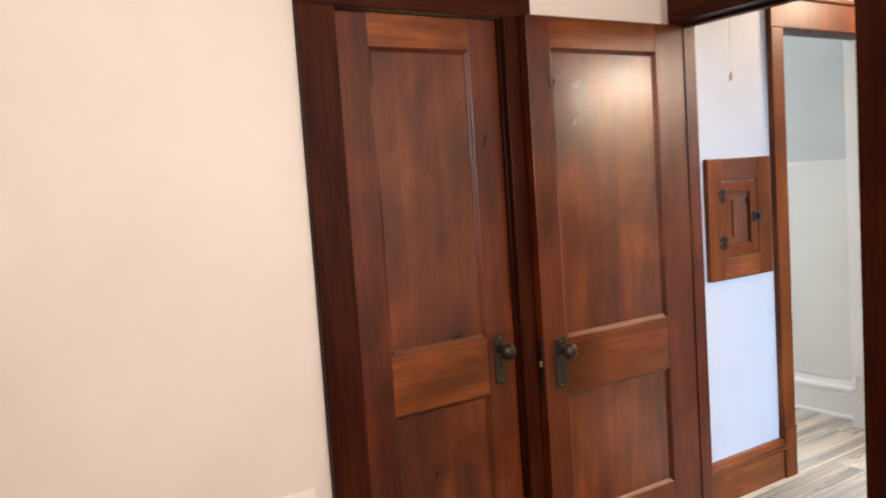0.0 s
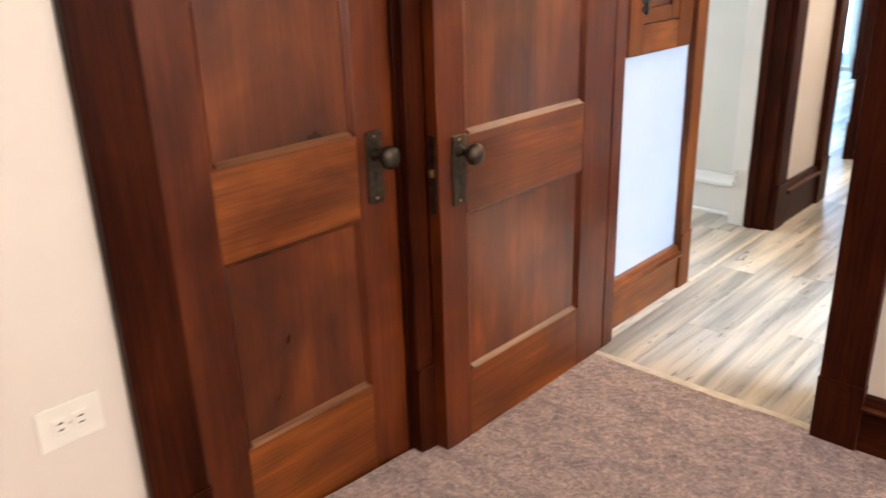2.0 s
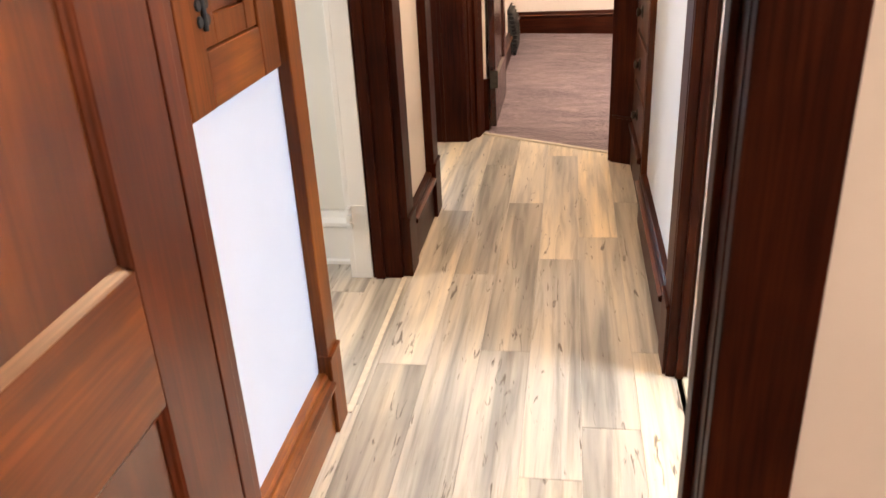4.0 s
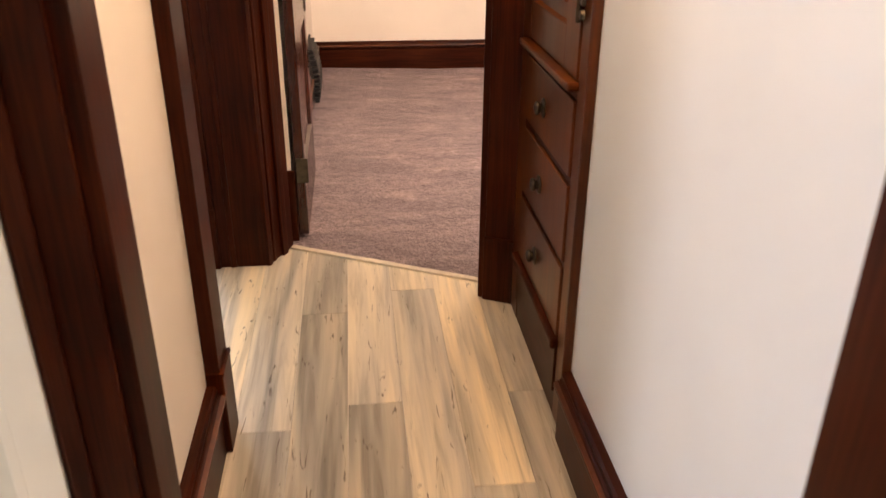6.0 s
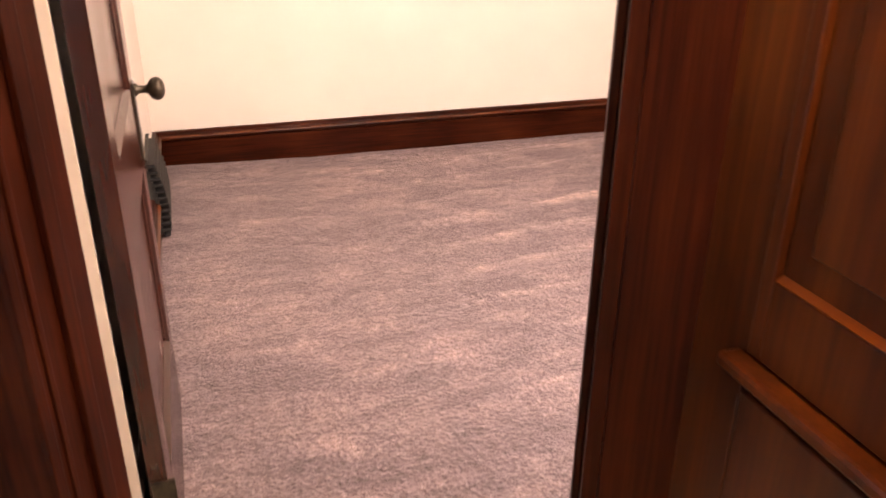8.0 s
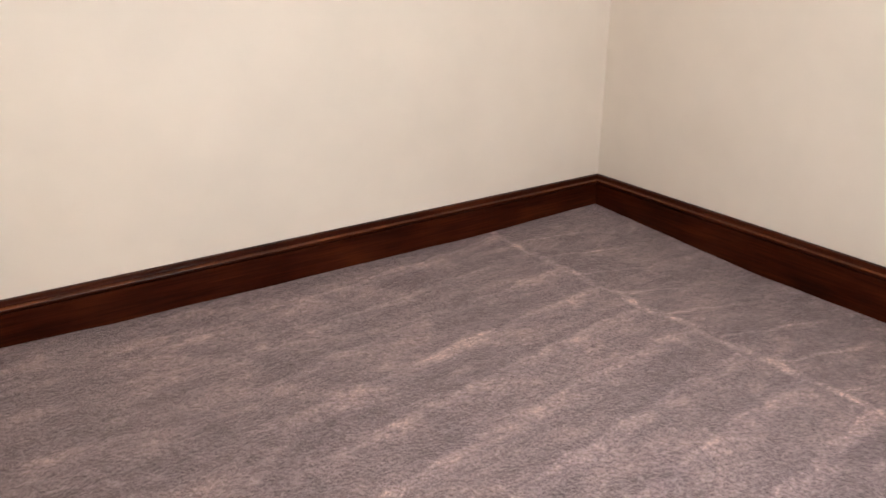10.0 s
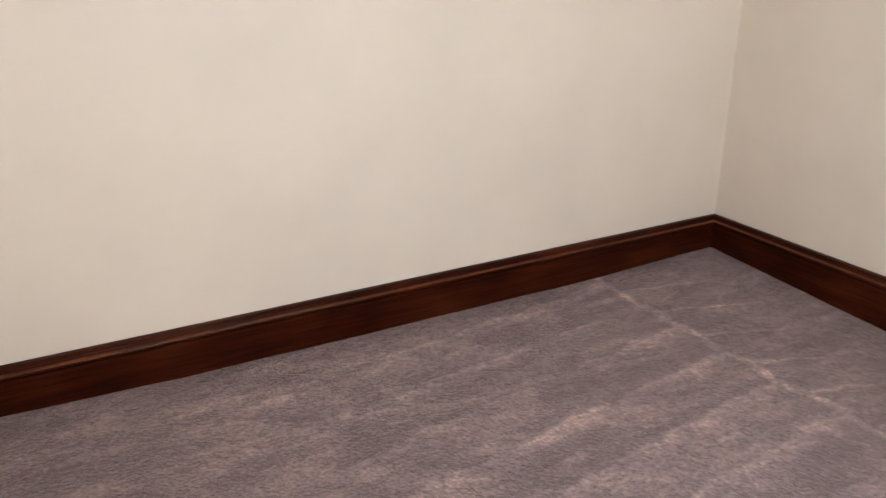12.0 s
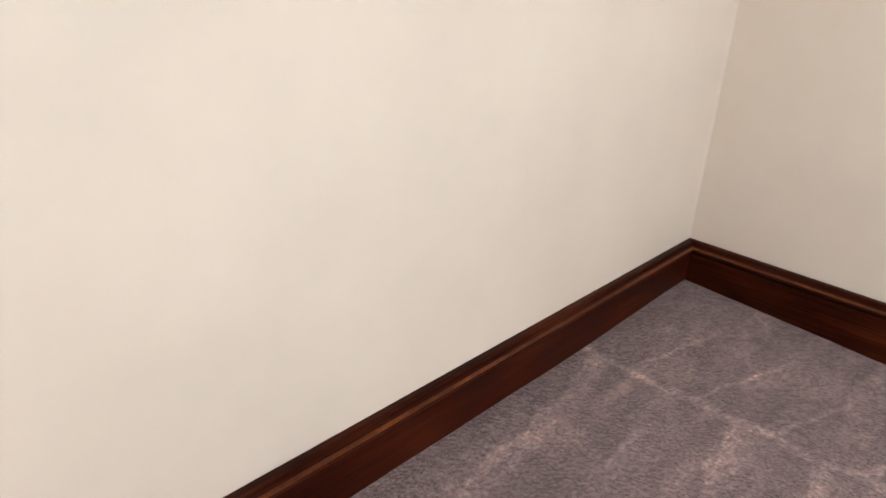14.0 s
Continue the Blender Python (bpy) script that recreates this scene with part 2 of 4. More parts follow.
almond = plain("almond_plastic", (0.88, 0.83, 0.73), 0.35)
porcelain = plain("white_porcelain", (0.82, 0.80, 0.76), 0.12, 0.02)
strip_mat = plain("pale_transition_strip", (0.62, 0.53, 0.40), 0.4, 0.12, 40)
black = plain("shadow_black", (0.01, 0.01, 0.01), 0.6)
bath_tile = plain("beige_bathroom_vinyl", (0.55, 0.47, 0.34), 0.4, 0.1)
cord_mat = plain("cotton_cord", (0.7, 0.66, 0.55), 0.8)

# ---- mesh helpers ----
BOX_FACES = ((0, 3, 2, 1), (4, 5, 6, 7), (0, 1, 5, 4), (1, 2, 6, 5), (2, 3, 7, 6), (3, 0, 4, 7))


def box(bm, x0, x1, y0, y1, z0, z1):
    v = [bm.verts.new(p) for p in ((x0, y0, z0), (x1, y0, z0), (x1, y1, z0), (x0, y1, z0), (x0, y0, z1), (x1, y0, z1), (x1, y1, z1), (x0, y1, z1))]
    for f in BOX_FACES:
        bm.faces.new([v[i] for i in f])


def solid(*boxes, bevel=0.0, m=None):
    bm = bmesh.new()
    for b in boxes:
        box(bm, *b)
    if bevel:
        bmesh.ops.bevel(bm, geom=bm.edges[:], offset=bevel, segments=2, affect="EDGES", profile=0.5)
    if m:
        bm.transform(m)
    return bm


def part(name, bm, mat, parent=None, label="", smooth=False):
    bmesh.ops.recalc_face_normals(bm, faces=bm.faces[:])
    me = bpy.data.meshes.new(name)
    bm.to_mesh(me)
    bm.free()
    me.materials.append(mat)
    if smooth:
        me.shade_smooth()
    ob = new(name, me)
    if parent:
        ob.parent = parent
        ob.matrix_parent_inverse = parent.matrix_world.inverted()
    return tagged(ob, label)


def thing(name, label, category, at=(0, 0, 0), group="", kind=""):
    ob = new(name)
    ob.matrix_world = Matrix.Translation(at)
    return tagged(ob, label, category, group, kind)


def structure(name, bm, mat, label, category="wall"):
    return tagged(part(name, bm, mat), label, category, kind="structure")


def sweep(bm, profile, p0, p1, out, m0=0.0, m1=0.0):
    """A moulding of that profile (proud, up) from p0 to p1; m0, m1: mitre of the two ends."""
    p0, p1, out = Vector(p0), Vector(p1), Vector(out)
    along = (p1 - p0).normalized()
    up = out.cross(along)
    up = up if abs(up.z) < 0.5 or up.z > 0 else -up
    a = [bm.verts.new(p0 + out * d + up * h + along * (d * m0)) for d, h in profile]
    b = [bm.verts.new(p1 + out * d + up * h - along * (d * m1)) for d, h in profile]
    n = len(profile)
    for i in range(n):
        bm.faces.new((a[i], a[(i + 1) % n], b[(i + 1) % n], b[i]))
    bm.faces.new(a)
    bm.faces.new(b[::-1])


def lathe(profile, m, steps=24):
    """A turned piece: (radius, height) along local z, placed by m."""
    bm = bmesh.new()
    rings = []
    for r, h in profile:
        rings.append([bm.verts.new((r * math.cos(2 * math.pi * k / steps), r * math.sin(2 * math.pi * k / steps), h)) for k in range(steps)])
    for a, b in zip(rings, rings[1:]):
        for k in range(steps):
            bm.faces.new((a[k], a[(k + 1) % steps], b[(k + 1) % steps], b[k]))
    bm.faces.new(rings[0][::-1])
    bm.faces.new(rings[-1])
    bm.transform(m)
    return bm


TO_X = Matrix.Rotation(radians(90), 4, "Y")
H = 2.62  # ceiling height
DOOR = 2.04

# ---- the large structure ----
T = 0.12
# room with the closet
CX = 0.005
closet_wall = structure("wall_closet", solid((CX - T, CX, -4.3, -1.472, 0, H), (CX - T, CX, -0.82, 0.0, 0, H), (CX - T, CX, -1.472, -0.82, DOOR, H)), cream, "smooth cream painted wall with the closet door")
structure("wall_doorway", solid((-0.115, 0.06, 0.0, 0.11, 0, H), (0.81, 3.7, 0.0, 0.11, 0, H), (0.06, 0.81, 0.0, 0.11, DOOR + 0.02, H)), cream, "cream painted wall with the open doorway")
structure("wall_window_east", solid((3.6, 3.72, -4.42, -2.0, 0, H), (3.6, 3.72, -0.7, 0.0, 0, H), (3.6, 3.72, -2.0, -0.7, 0, 0.85), (3.6, 3.72, -2.0, -0.7, 2.25, H)), cream, "cream painted wall with a window")
structure("wall_south", solid((-0.115, 3.6, -4.42, -4.3, 0, H)), cream, "plain cream painted wall")
structure("wall_closet_back", solid((-0.75, -0.70, -1.6, -0.6, 0, H), (-0.70, CX - T, -1.65, -1.6, 0, H), (-0.70, CX - T, -0.62, -0.57, 0, H)), cream, "plain plaster inside of the closet")

# hall
HL0, HL1, HR = -0.012, 0.020, 0.925
structure("wall_hall_chute", solid((HL0 - T, HL0, 0.11, 0.78, 0, H)), chute_daylit_paint, "white hall wall around the chute door, blue daylight put into its colour")
structure("wall_hall_over_door", solid((HL0 - T, HL0, 0.78, 1.61, DOOR + 0.06, H)), hall_white_cool, "painted wall above the side doorway")
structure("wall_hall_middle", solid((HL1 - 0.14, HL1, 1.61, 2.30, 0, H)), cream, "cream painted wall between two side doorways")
structure("wall_hall_over_opening", solid((HL1 - 0.14, HL1, 2.30, 3.255, DOOR + 0.02, H)), hall_white_cool, "painted wall above the side opening")
structure("wall_hall_right", solid((HR, HR + 0.068, 1.045, 3.02, 0, H), (HR, HR + 0.068, 0.11, 0.27, 0, H), (HR, HR + 0.068, 0.27, 1.045, DOOR + 0.02, H)), hall_white_cool, "painted hall wall between bathroom door and linen cabinet")

# angled doorway to the second bedroom: u runs along it, n points into the bedroom
DL, DR = Vector((0.143, 3.41, 0)), Vector((0.853, 3.053, 0))
du = (DR - DL).normalized()
dn = Vector((-du.y, du.x, 0))
DIAG = Matrix((( du.x, dn.x, 0, DL.x), (du.y, dn.y, 0, DL.y), (0, 0, 1, 0), (0, 0, 0, 1)))
DW = (DR - DL).length
structure("wall_angled", solid((DW + 0.03, DW + 0.20, -0.105, -0.004, 0, H), (-0.06, DW + 0.02, -0.105, -0.004, DOOR + 0.02, H), m=DIAG), hall_white_cool, "painted wall over the angled doorway")

# second bedroom
BX0, BX1, BY0, BY1 = 0.118, 3.885, 2.98, 6.545
structure("wall_bedroom_left", solid((BX0 - 0.12, BX0, 3.44, BY1 + 0.12, -0.1, H)), cream, "smooth cream bedroom wall with an iron register")
structure("wall_bedroom_far", solid((BX0, BX1, BY1, BY1 + 0.12, -0.1, H)), cream, "smooth cream bedroom wall")
structure("wall_bedroom_right", solid((BX1, BX1 + 0.12, BY0, BY1 + 0.12, -0.1, H)), cream, "smooth cream bedroom wall")
structure("wall_bedroom_window", solid((1.036, 1.2, BY0 - 0.12, BY0, -0.1, H), (2.5, BX1 + 0.12, BY0 - 0.12, BY0, -0.1, H), (1.2, 2.5, BY0 - 0.12, BY0, -0.1, 0.85), (1.2, 2.5, BY0 - 0.12, BY0, 2.25, H)), cream, "cream bedroom wall with a window")

# strip added in the hinge gap, standing in for the lit wall behind
structure("wall_gap_strip", solid((BX0 + 0.002, 0.154, 3.461, 3.471, 0.30, 2.05)), cream, "narrow cream strip added in the hinge gap for the bright sliver of wall")

# side room behind the first opening
structure("wall_side_room", solid((-2.5, -0.154, 1.73, 1.85, 0, H), (-2.5, HL0 - T, 0.30, 0.42, 0, H), (-2.5, -2.38, 0.42, 0.75, 0, H), (-2.5, -2.38, 1.45, 1.73, 0, H), (-2.5, -2.38, 0.75, 1.45, 0, 1.1), (-2.5, -2.38, 0.75, 1.45, 2.1, H)), grey_paint, "grey-green painted side room wall")
wainscot = structure("wall_side_wainscot", solid((-2.38, -0.174, 1.723, 1.728, 0.222, 1.452)), paint("pale_grey_wainscot_paint", (0.70, 0.69, 0.63)), "pale grey painted lower half of the side room wall")
part("cap_rail", solid((-2.38, -0.174, 1.716, 1.7295, 1.452, 1.468), bevel=0.003), white_trim, wainscot, "thin painted cap rail")
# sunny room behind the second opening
structure("wall_sun_room", solid((-4.2, -2.95, 6.545, 6.665, 0, H), (-1.10, BX0 - 0.12, 6.545, 6.665, 0, H), (-2.95, -1.10, 6.545, 6.665, 2.1, H), (-4.32, -4.2, 1.85, 6.665, 0, H), (-4.2, -2.5, 1.73, 1.85, 0, H)), hall_white_cool, "white painted wall of the sunny room")
structure("wall_sun_room_inner", solid((-0.16, BX0 - 0.125, 3.44, 6.54, 0, H)), hall_white_cool, "white painted wall of the sunny room")
# bathroom
structure("wall_bathroom", solid((HR + 0.068, 2.6, 2.22, 2.32, 0, H), (2.6, 2.7, 0.11, 0.15, 0, H), (2.6, 2.7, 1.10, 2.32, 0, H), (2.6, 2.7, 0.15, 1.10, 0, 0.95), (2.6, 2.7, 0.15, 1.10, 2.05, H)), bath_paint, "warm beige bathroom wall")

for lo, hi in (((-0.12, -4.42), (3.72, 0.11)), ((-0.15, 0.11), (1.04, 3.44)), ((1.04, 0.11), (2.7, 2.86)), ((-4.32, 0.11), (-0.15, 6.665)), ((-0.15, 3.44), (4.0, 6.665)), ((1.04, 2.86), (4.0, 3.44))):
    structure("ceiling", solid((lo[0], hi[0], lo[1], hi[1], H, H + 0.1)), ceiling_paint, "flat white plaster ceiling", "ceiling")


# ---- floors ----
def carpet_floor(name, x0, x1, y0, y1, rise, label, mat):
    """A pile carpet, its surface a little uneven."""
    bm = bmesh.new()
    step = 0.05
    nx, ny = int((x1 - x0) / step), int((y1 - y0) / step)
    grid = []
    for j in range(ny + 1):
        row = []
        for i in range(nx + 1):
            x, y = x0 + (x1 - x0) * i / nx, y0 + (y1 - y0) * j / ny
            row.append(bm.verts.new((x, y, rise(x, y) + 0.003 * noise.noise(Vector((x * 5, y * 5, 0))))))
        grid.append(row)
    for j in range(ny):
        for i in range(nx):
            bm.faces.new((grid[j][i], grid[j][i + 1], grid[j + 1][i + 1], grid[j + 1][i]))
    return structure(name, bm, mat, label, "carpet")


def rise_a(x, y):
    return 0.008 + min(0.09, max(0.0, -y - 0.62) * 0.075)


def clamp(v):
    return max(0.0, min(1.0, v))


def rise_b(x, y):
    """The old floor sags a little towards the middle and along the far side."""
    return 0.003 - 0.060 * clamp((x - 2.6) / 1.1) * clamp((6.5 - y) / 1.1) * clamp((y - 3.4) / 0.6) - 0.024 * clamp((x - 0.2) / 0.8) * clamp((3.8 - x) / 0.8) * clamp((y - 4.6) / 1.5)


carpet_floor("floor_carpet", CX, 3.6, -4.3, -0.006, rise_a, "taupe cut-pile carpet over an uneven old floor", carpet_mat)
carpet_floor("floor_bedroom_carpet", BX0, BX1, 3.41, BY1, rise_b, "mauve-taupe carpet with vacuum strokes", carpet_b_mat)


def carpet_wedge():
    """The carpet between the angled threshold and the straight part of the room."""
    bm = bmesh.new()
    n = 14
    for k in range(n):
        pts = []
        for f in (k / n, (k + 1) / n):
            p = DL.lerp(DR, f)
            pts.append((p.x, p.y))
        (xa, ya), (xb, yb) = pts
        v = [bm.verts.new(q) for q in ((xa, ya, 0.003), (xb, yb, 0.003), (xb, 3.41, 0.003), (xa, 3.41, 0.003))]
        bm.faces.new(v)
    v = [bm.verts.new(q) for q in ((DR.x, DR.y, 0.003), (BX1, DR.y, 0.003), (BX1, 3.41, 0.003), (DR.x, 3.41, 0.003))]
    bm.faces.new(v)
    v = [bm.verts.new(q) for q in ((DR.x, BY0, 0.003), (BX1, BY0, 0.003), (BX1, DR.y, 0.003), (DR.x, DR.y, 0.003))]
    bm.faces.new(v)
    bmesh.ops.remove_doubles(bm, verts=bm.verts[:], dist=0.0005)
    return bm


structure("floor_bedroom_threshold_carpet", carpet_wedge(), carpet_b_mat, "mauve-taupe carpet at the angled doorway", "carpet")
structure("floor_base", solid((-4.3, 4.0, -4.4, 6.7, -0.22, -0.10)), plain("subfloor", (0.06, 0.05, 0.04), 0.8), "dark wooden subfloor under the coverings", "floor")
structure("floor_bathroom", solid((HR + 0.02, 2.6, 0.11, 2.22, -0.012, 0.002)), bath_tile, "beige vinyl bathroom floor", "floor")

part("strip", solid((0.062, 0.808, -0.012, 0.022, -0.005, 0.009), bevel=0.003), strip_mat).name = "threshold_strip"
tagged(bpy.data.objects["threshold_strip"], "pale wooden strip between carpet and plank floor", "threshold", kind="structure")
part("threshold_strip", solid((0.0, DW + 0.01, -0.022, 0.004, -0.005, 0.009), bevel=0.003, m=DIAG), strip_mat)
tagged(bpy.data.objects["threshold_strip.001"], "pale strip across the angled doorway", "threshold", kind="structure")
tagged(part("threshold_strip", solid((0.018, 0.036, 0.79, 1.61, -0.005, 0.004), bevel=0.001), strip_mat), "thin pale strip in the side doorway", "threshold", kind="structure")

# ---- trim: baseboards, casings ----
BASE = [(0, -0.07), (0.027, -0.07), (0.027, 0.134), (0.016, 0.136), (0.016, 0.142), (0.042, 0.146), (0.044, 0.153), (0.042, 0.160), (0.030, 0.165), (0.026, 0.168), (0.024, 0.174), (0.024, 0.180), (0.018, 0.187), (0, 0.188)]
TALL = [(d, h * 1.29 if h > 0.05 else h) for d, h in BASE]


def baseboard(p0, p1, out, mat, label="dark varnished wooden baseboard with moulded cap", profile=BASE, m0=0, m1=0):
    bm = bmesh.new()
    sweep(bm, profile, p0, p1, out, m0, m1)
    ob = tagged(part("baseboard", bm, mat), label, "baseboard", kind="structure")
    if mat is not white_trim:
        # a bead of lighter wood paints the thin highlight along the cap
        k = profile[-1][1] / BASE[-1][1]
        bead = bmesh.new()
        sweep(bead, [(0.040, 0.1580 * k), (0.0445, 0.1580 * k), (0.0435, 0.1607 * k), (0.040, 0.1622 * k), (0.034, 0.1655 * k), (0.034, 0.1620 * k)], p0, p1, out, m0, m1)
        part("cap_highlight_bead", bead, cabinet_wood, ob)
    return ob


baseboard((CX, -4.3, 0), (CX, -1.598, 0), (1, 0, 0), trim_y, profile=TALL)
baseboard((0.93, 0, 0), (3.6, 0, 0), (0, -1, 0), trim_x, profile=[(d, h * 0.92) for d, h in BASE])
baseboard((HL0, 0.13, 0), (HL0, 0.702, 0), (1, 0, 0), door_y, "honey varnished baseboard under the chute wall")
baseboard((HL1, 1.745, 0), (HL1, 2.185, 0), (1, 0, 0), trim_y, profile=[(d, h * 1.1) for d, h in BASE])
baseboard((HR, 1.18, 0), (HR, 2.158, 0), (-1, 0, 0), trim_y, profile=[(d, h * 1.12) for d, h in BASE])
baseboard((BX0, 3.46, 0), (BX0, BY1, 0), (1, 0, 0), trim_y, m1=1)
baseboard((BX0, BY1, 0), (BX1, BY1, 0), (0, -1, 0), trim_x, m0=1, m1=1)
baseboard((BX1, BY0, 0), (BX1, BY1, 0), (-1, 0, 0), trim_y, m1=1)
baseboard((1.1, BY0, 0), (BX1, BY0, 0), (0, 1, 0), trim_x)
WHITE_BASE = [(0, 0), (0.02, 0), (0.02, 0.012), (0.014, 0.02), (0.014, 0.15), (0.024, 0.158), (0.024, 0.172), (0.012, 0.19), (0.008, 0.215), (0, 0.22)]
baseboard((-2.38, 1.73, 0), (-0.154, 1.73, 0), (0, -1, 0), white_trim, "white painted tall baseboard", WHITE_BASE)


def casing(name, label, m, w0, w1, top, width, thick, plinth, mat_v, mat_h, left=True, right=True, header=True, kind="structure"):
    """Flat boards round an opening from w0 to w1 along local x, proud towards local -y, on plinth blocks."""
    ob = new(name)
    tagged(ob, label, "door casing", kind=kind)
    for on, a, b in ((left, w0 - width, w0), (right, w1, w1 + width)):
        if on:
            part("side_casing", solid((a, b, -thick, 0, plinth, top), bevel=0.003, m=m), mat_v, ob)
            part("plinth_block", solid((a - 0.002, b + 0.002, -thick - 0.007, 0, 0, plinth), (a - 0.002, b + 0.002, -thick - 0.010, 0, plinth - 0.008, plinth + 0.004), bevel=0.003, m=m), mat_v, ob)
    if header:
        a, b = w0 - (width if left else 0), w1 + (width if right else 0)
        part("head_casing", solid((a, b, -thick, 0, top, top + 0.13), bevel=0.003, m=m), mat_h, ob)
        part("cap_moulding", solid((a - 0.015, b + 0.015, -thick - 0.018, 0, top + 0.13, top + 0.155), bevel=0.005, m=m), mat_h, ob)
    return ob


# local x along the wall, local -y out of it
ON_LEFT = lambda face: Matrix(((0, -1, 0, face), (1, 0, 0, 0), (0, 0, 1, 0), (0, 0, 0, 1)))
ON_RIGHT = lambda face: Matrix(((0, 1, 0, face), (1, 0, 0, 0), (0, 0, 1, 0), (0, 0, 0, 1)))
casing("trim_closet", "dark red varnished casing round the closet door", ON_LEFT(CX), -1.466, -0.828, DOOR, 0.124, 0.028, 0.278, trim_v, trim_y)
casing("trim_doorway", "dark varnished casing round the open doorway", Matrix.Identity(4), 0.06, 0.81, DOOR + 0.01, 0.118, 0.030, 0.196, trim_v, trim_x, left=False)
casing("trim_side_door", "honey varnished casing of the side doorway", ON_LEFT(HL0), 0.785, 1.625, DOOR + 0.045, 0.082, 0.030, 0.235, chute_wood, chute_wood, right=False)
casing("trim_side_door_far", "dark varnished casing of the side doorway", ON_LEFT(HL1), 0.775, 1.622, DOOR, 0.118, 0.030, 0.228, trim_v, trim_y, left=False, header=False)
casing("trim_opening", "dark varnished casing of the sunny opening", ON_LEFT(HL1), 2.305, 3.255, DOOR, 0.118, 0.036, 0.238, trim_v, trim_y, right=False)
casing("trim_bathroom", "dark varnished casing of the bathroom door", ON_RIGHT(HR), 0.27, 1.045, DOOR, 0.12, 0.028, 0.22, trim_v, trim_y)
casing("trim_angled", "dark varnished casing on the angled doorway", DIAG @ Matrix.Translation((0, -0.105, 0)), 0.0, DW + 0.032, DOOR, 0.105, 0.022, 0.235, trim_v, trim_v, left=False)


def jamb(name, label, parts, m=None):
    """Boards that line an opening, with their stops."""
    ob = new(name)
    tagged(ob, label, "door jamb", kind="structure")
    for kind, mat, b in parts:
        part(kind, solid(b, bevel=0.002, m=m), mat, ob)
    return ob


jamb("jamb_doorway", "dark varnished jamb of the open doorway", (
    ("jamb_board", door_v, (0.045, 0.062, -0.004, 0.128, 0, DOOR + 0.01)), ("jamb_board", trim_v, (0.808, 0.826, -0.004, 0.128, 0, DOOR + 0.01)),
    ("stop", door_v, (0.062, 0.074, 0.045, 0.085, 0.01, DOOR)), ("stop", trim_v, (0.796, 0.808, 0.045, 0.085, 0.01, DOOR)),
    ("head_jamb", trim_x, (0.045, 0.826, -0.004, 0.128, DOOR + 0.01, DOOR + 0.03)), ("head_stop", trim_x, (0.07, 0.80, 0.045, 0.085, DOOR - 0.002, DOOR + 0.01)),
    ("hall_casing", door_v, (HL0 + 0.002, 0.046, 0.111, 0.131, 0, DOOR + 0.1)), ("hall_casing", trim_v, (0.826, HR - 0.002, 0.111, 0.131, 0, DOOR + 0.1))))
jamb("jamb_closet", "dark varnished jamb of the closet door", (
    ("jamb_board", trim_v, (CX - T - 0.004, CX - 0.002, -1.476, -1.463, 0, DOOR)), ("jamb_board", trim_v, (CX - T - 0.004, CX - 0.002, -0.831, -0.817, 0, DOOR)),
    ("head_jamb", trim_y, (CX - T - 0.004, CX - 0.002, -1.476, -0.817, DOOR, DOOR + 0.014))))
jamb("jamb_side_door", "half varnished, half white painted door jamb", (
    ("jamb_board", trim_v, (-0.090, 0.022, 1.606, 1.623, 0, DOOR + 0.045)), ("stop", trim_v, (-0.078, -0.045, 1.594, 1.606, 0, DOOR + 0.045)),
    ("white_jamb", white_trim, (-0.152, -0.090, 1.600, 1.625, 0, DOOR + 0.045)), ("white_casing", white_trim, (-0.172, -0.152, 1.602, 1.728, 0, DOOR + 0.1)),
    ("jamb_board", chute_wood, (-0.10, 0.014, 0.780, 0.797, 0, DOOR + 0.045)), ("white_jamb", white_trim, (-0.152, -0.10, 0.780, 0.799, 0, DOOR + 0.045)),
    ("head_jamb", trim_y, (-0.13, 0.014, 0.772, 1.623, DOOR + 0.045, DOOR + 0.06))))
jamb("jamb_bathroom", "varnished and white painted jamb of the bathroom door", (
    ("jamb_board", trim_v, (HR - 0.026, HR + 0.034, 1.032, 1.047, 0, DOOR)), ("stop", trim_v, (HR + 0.0, HR + 0.022, 1.020, 1.032, 0, DOOR)),
    ("white_jamb", white_trim, (HR + 0.034, HR + 0.066, 1.026, 1.047, 0, DOOR)), ("white_casing", white_trim, (HR + 0.068, HR + 0.086, 1.034, 1.14, 0, DOOR + 0.1)),
    ("jamb_board", trim_v, (HR - 0.026, HR + 0.070, 0.268, 0.283, 0, DOOR)), ("head_jamb", trim_y, (HR - 0.026, HR + 0.070, 0.268, 1.047, DOOR, DOOR + 0.018))))
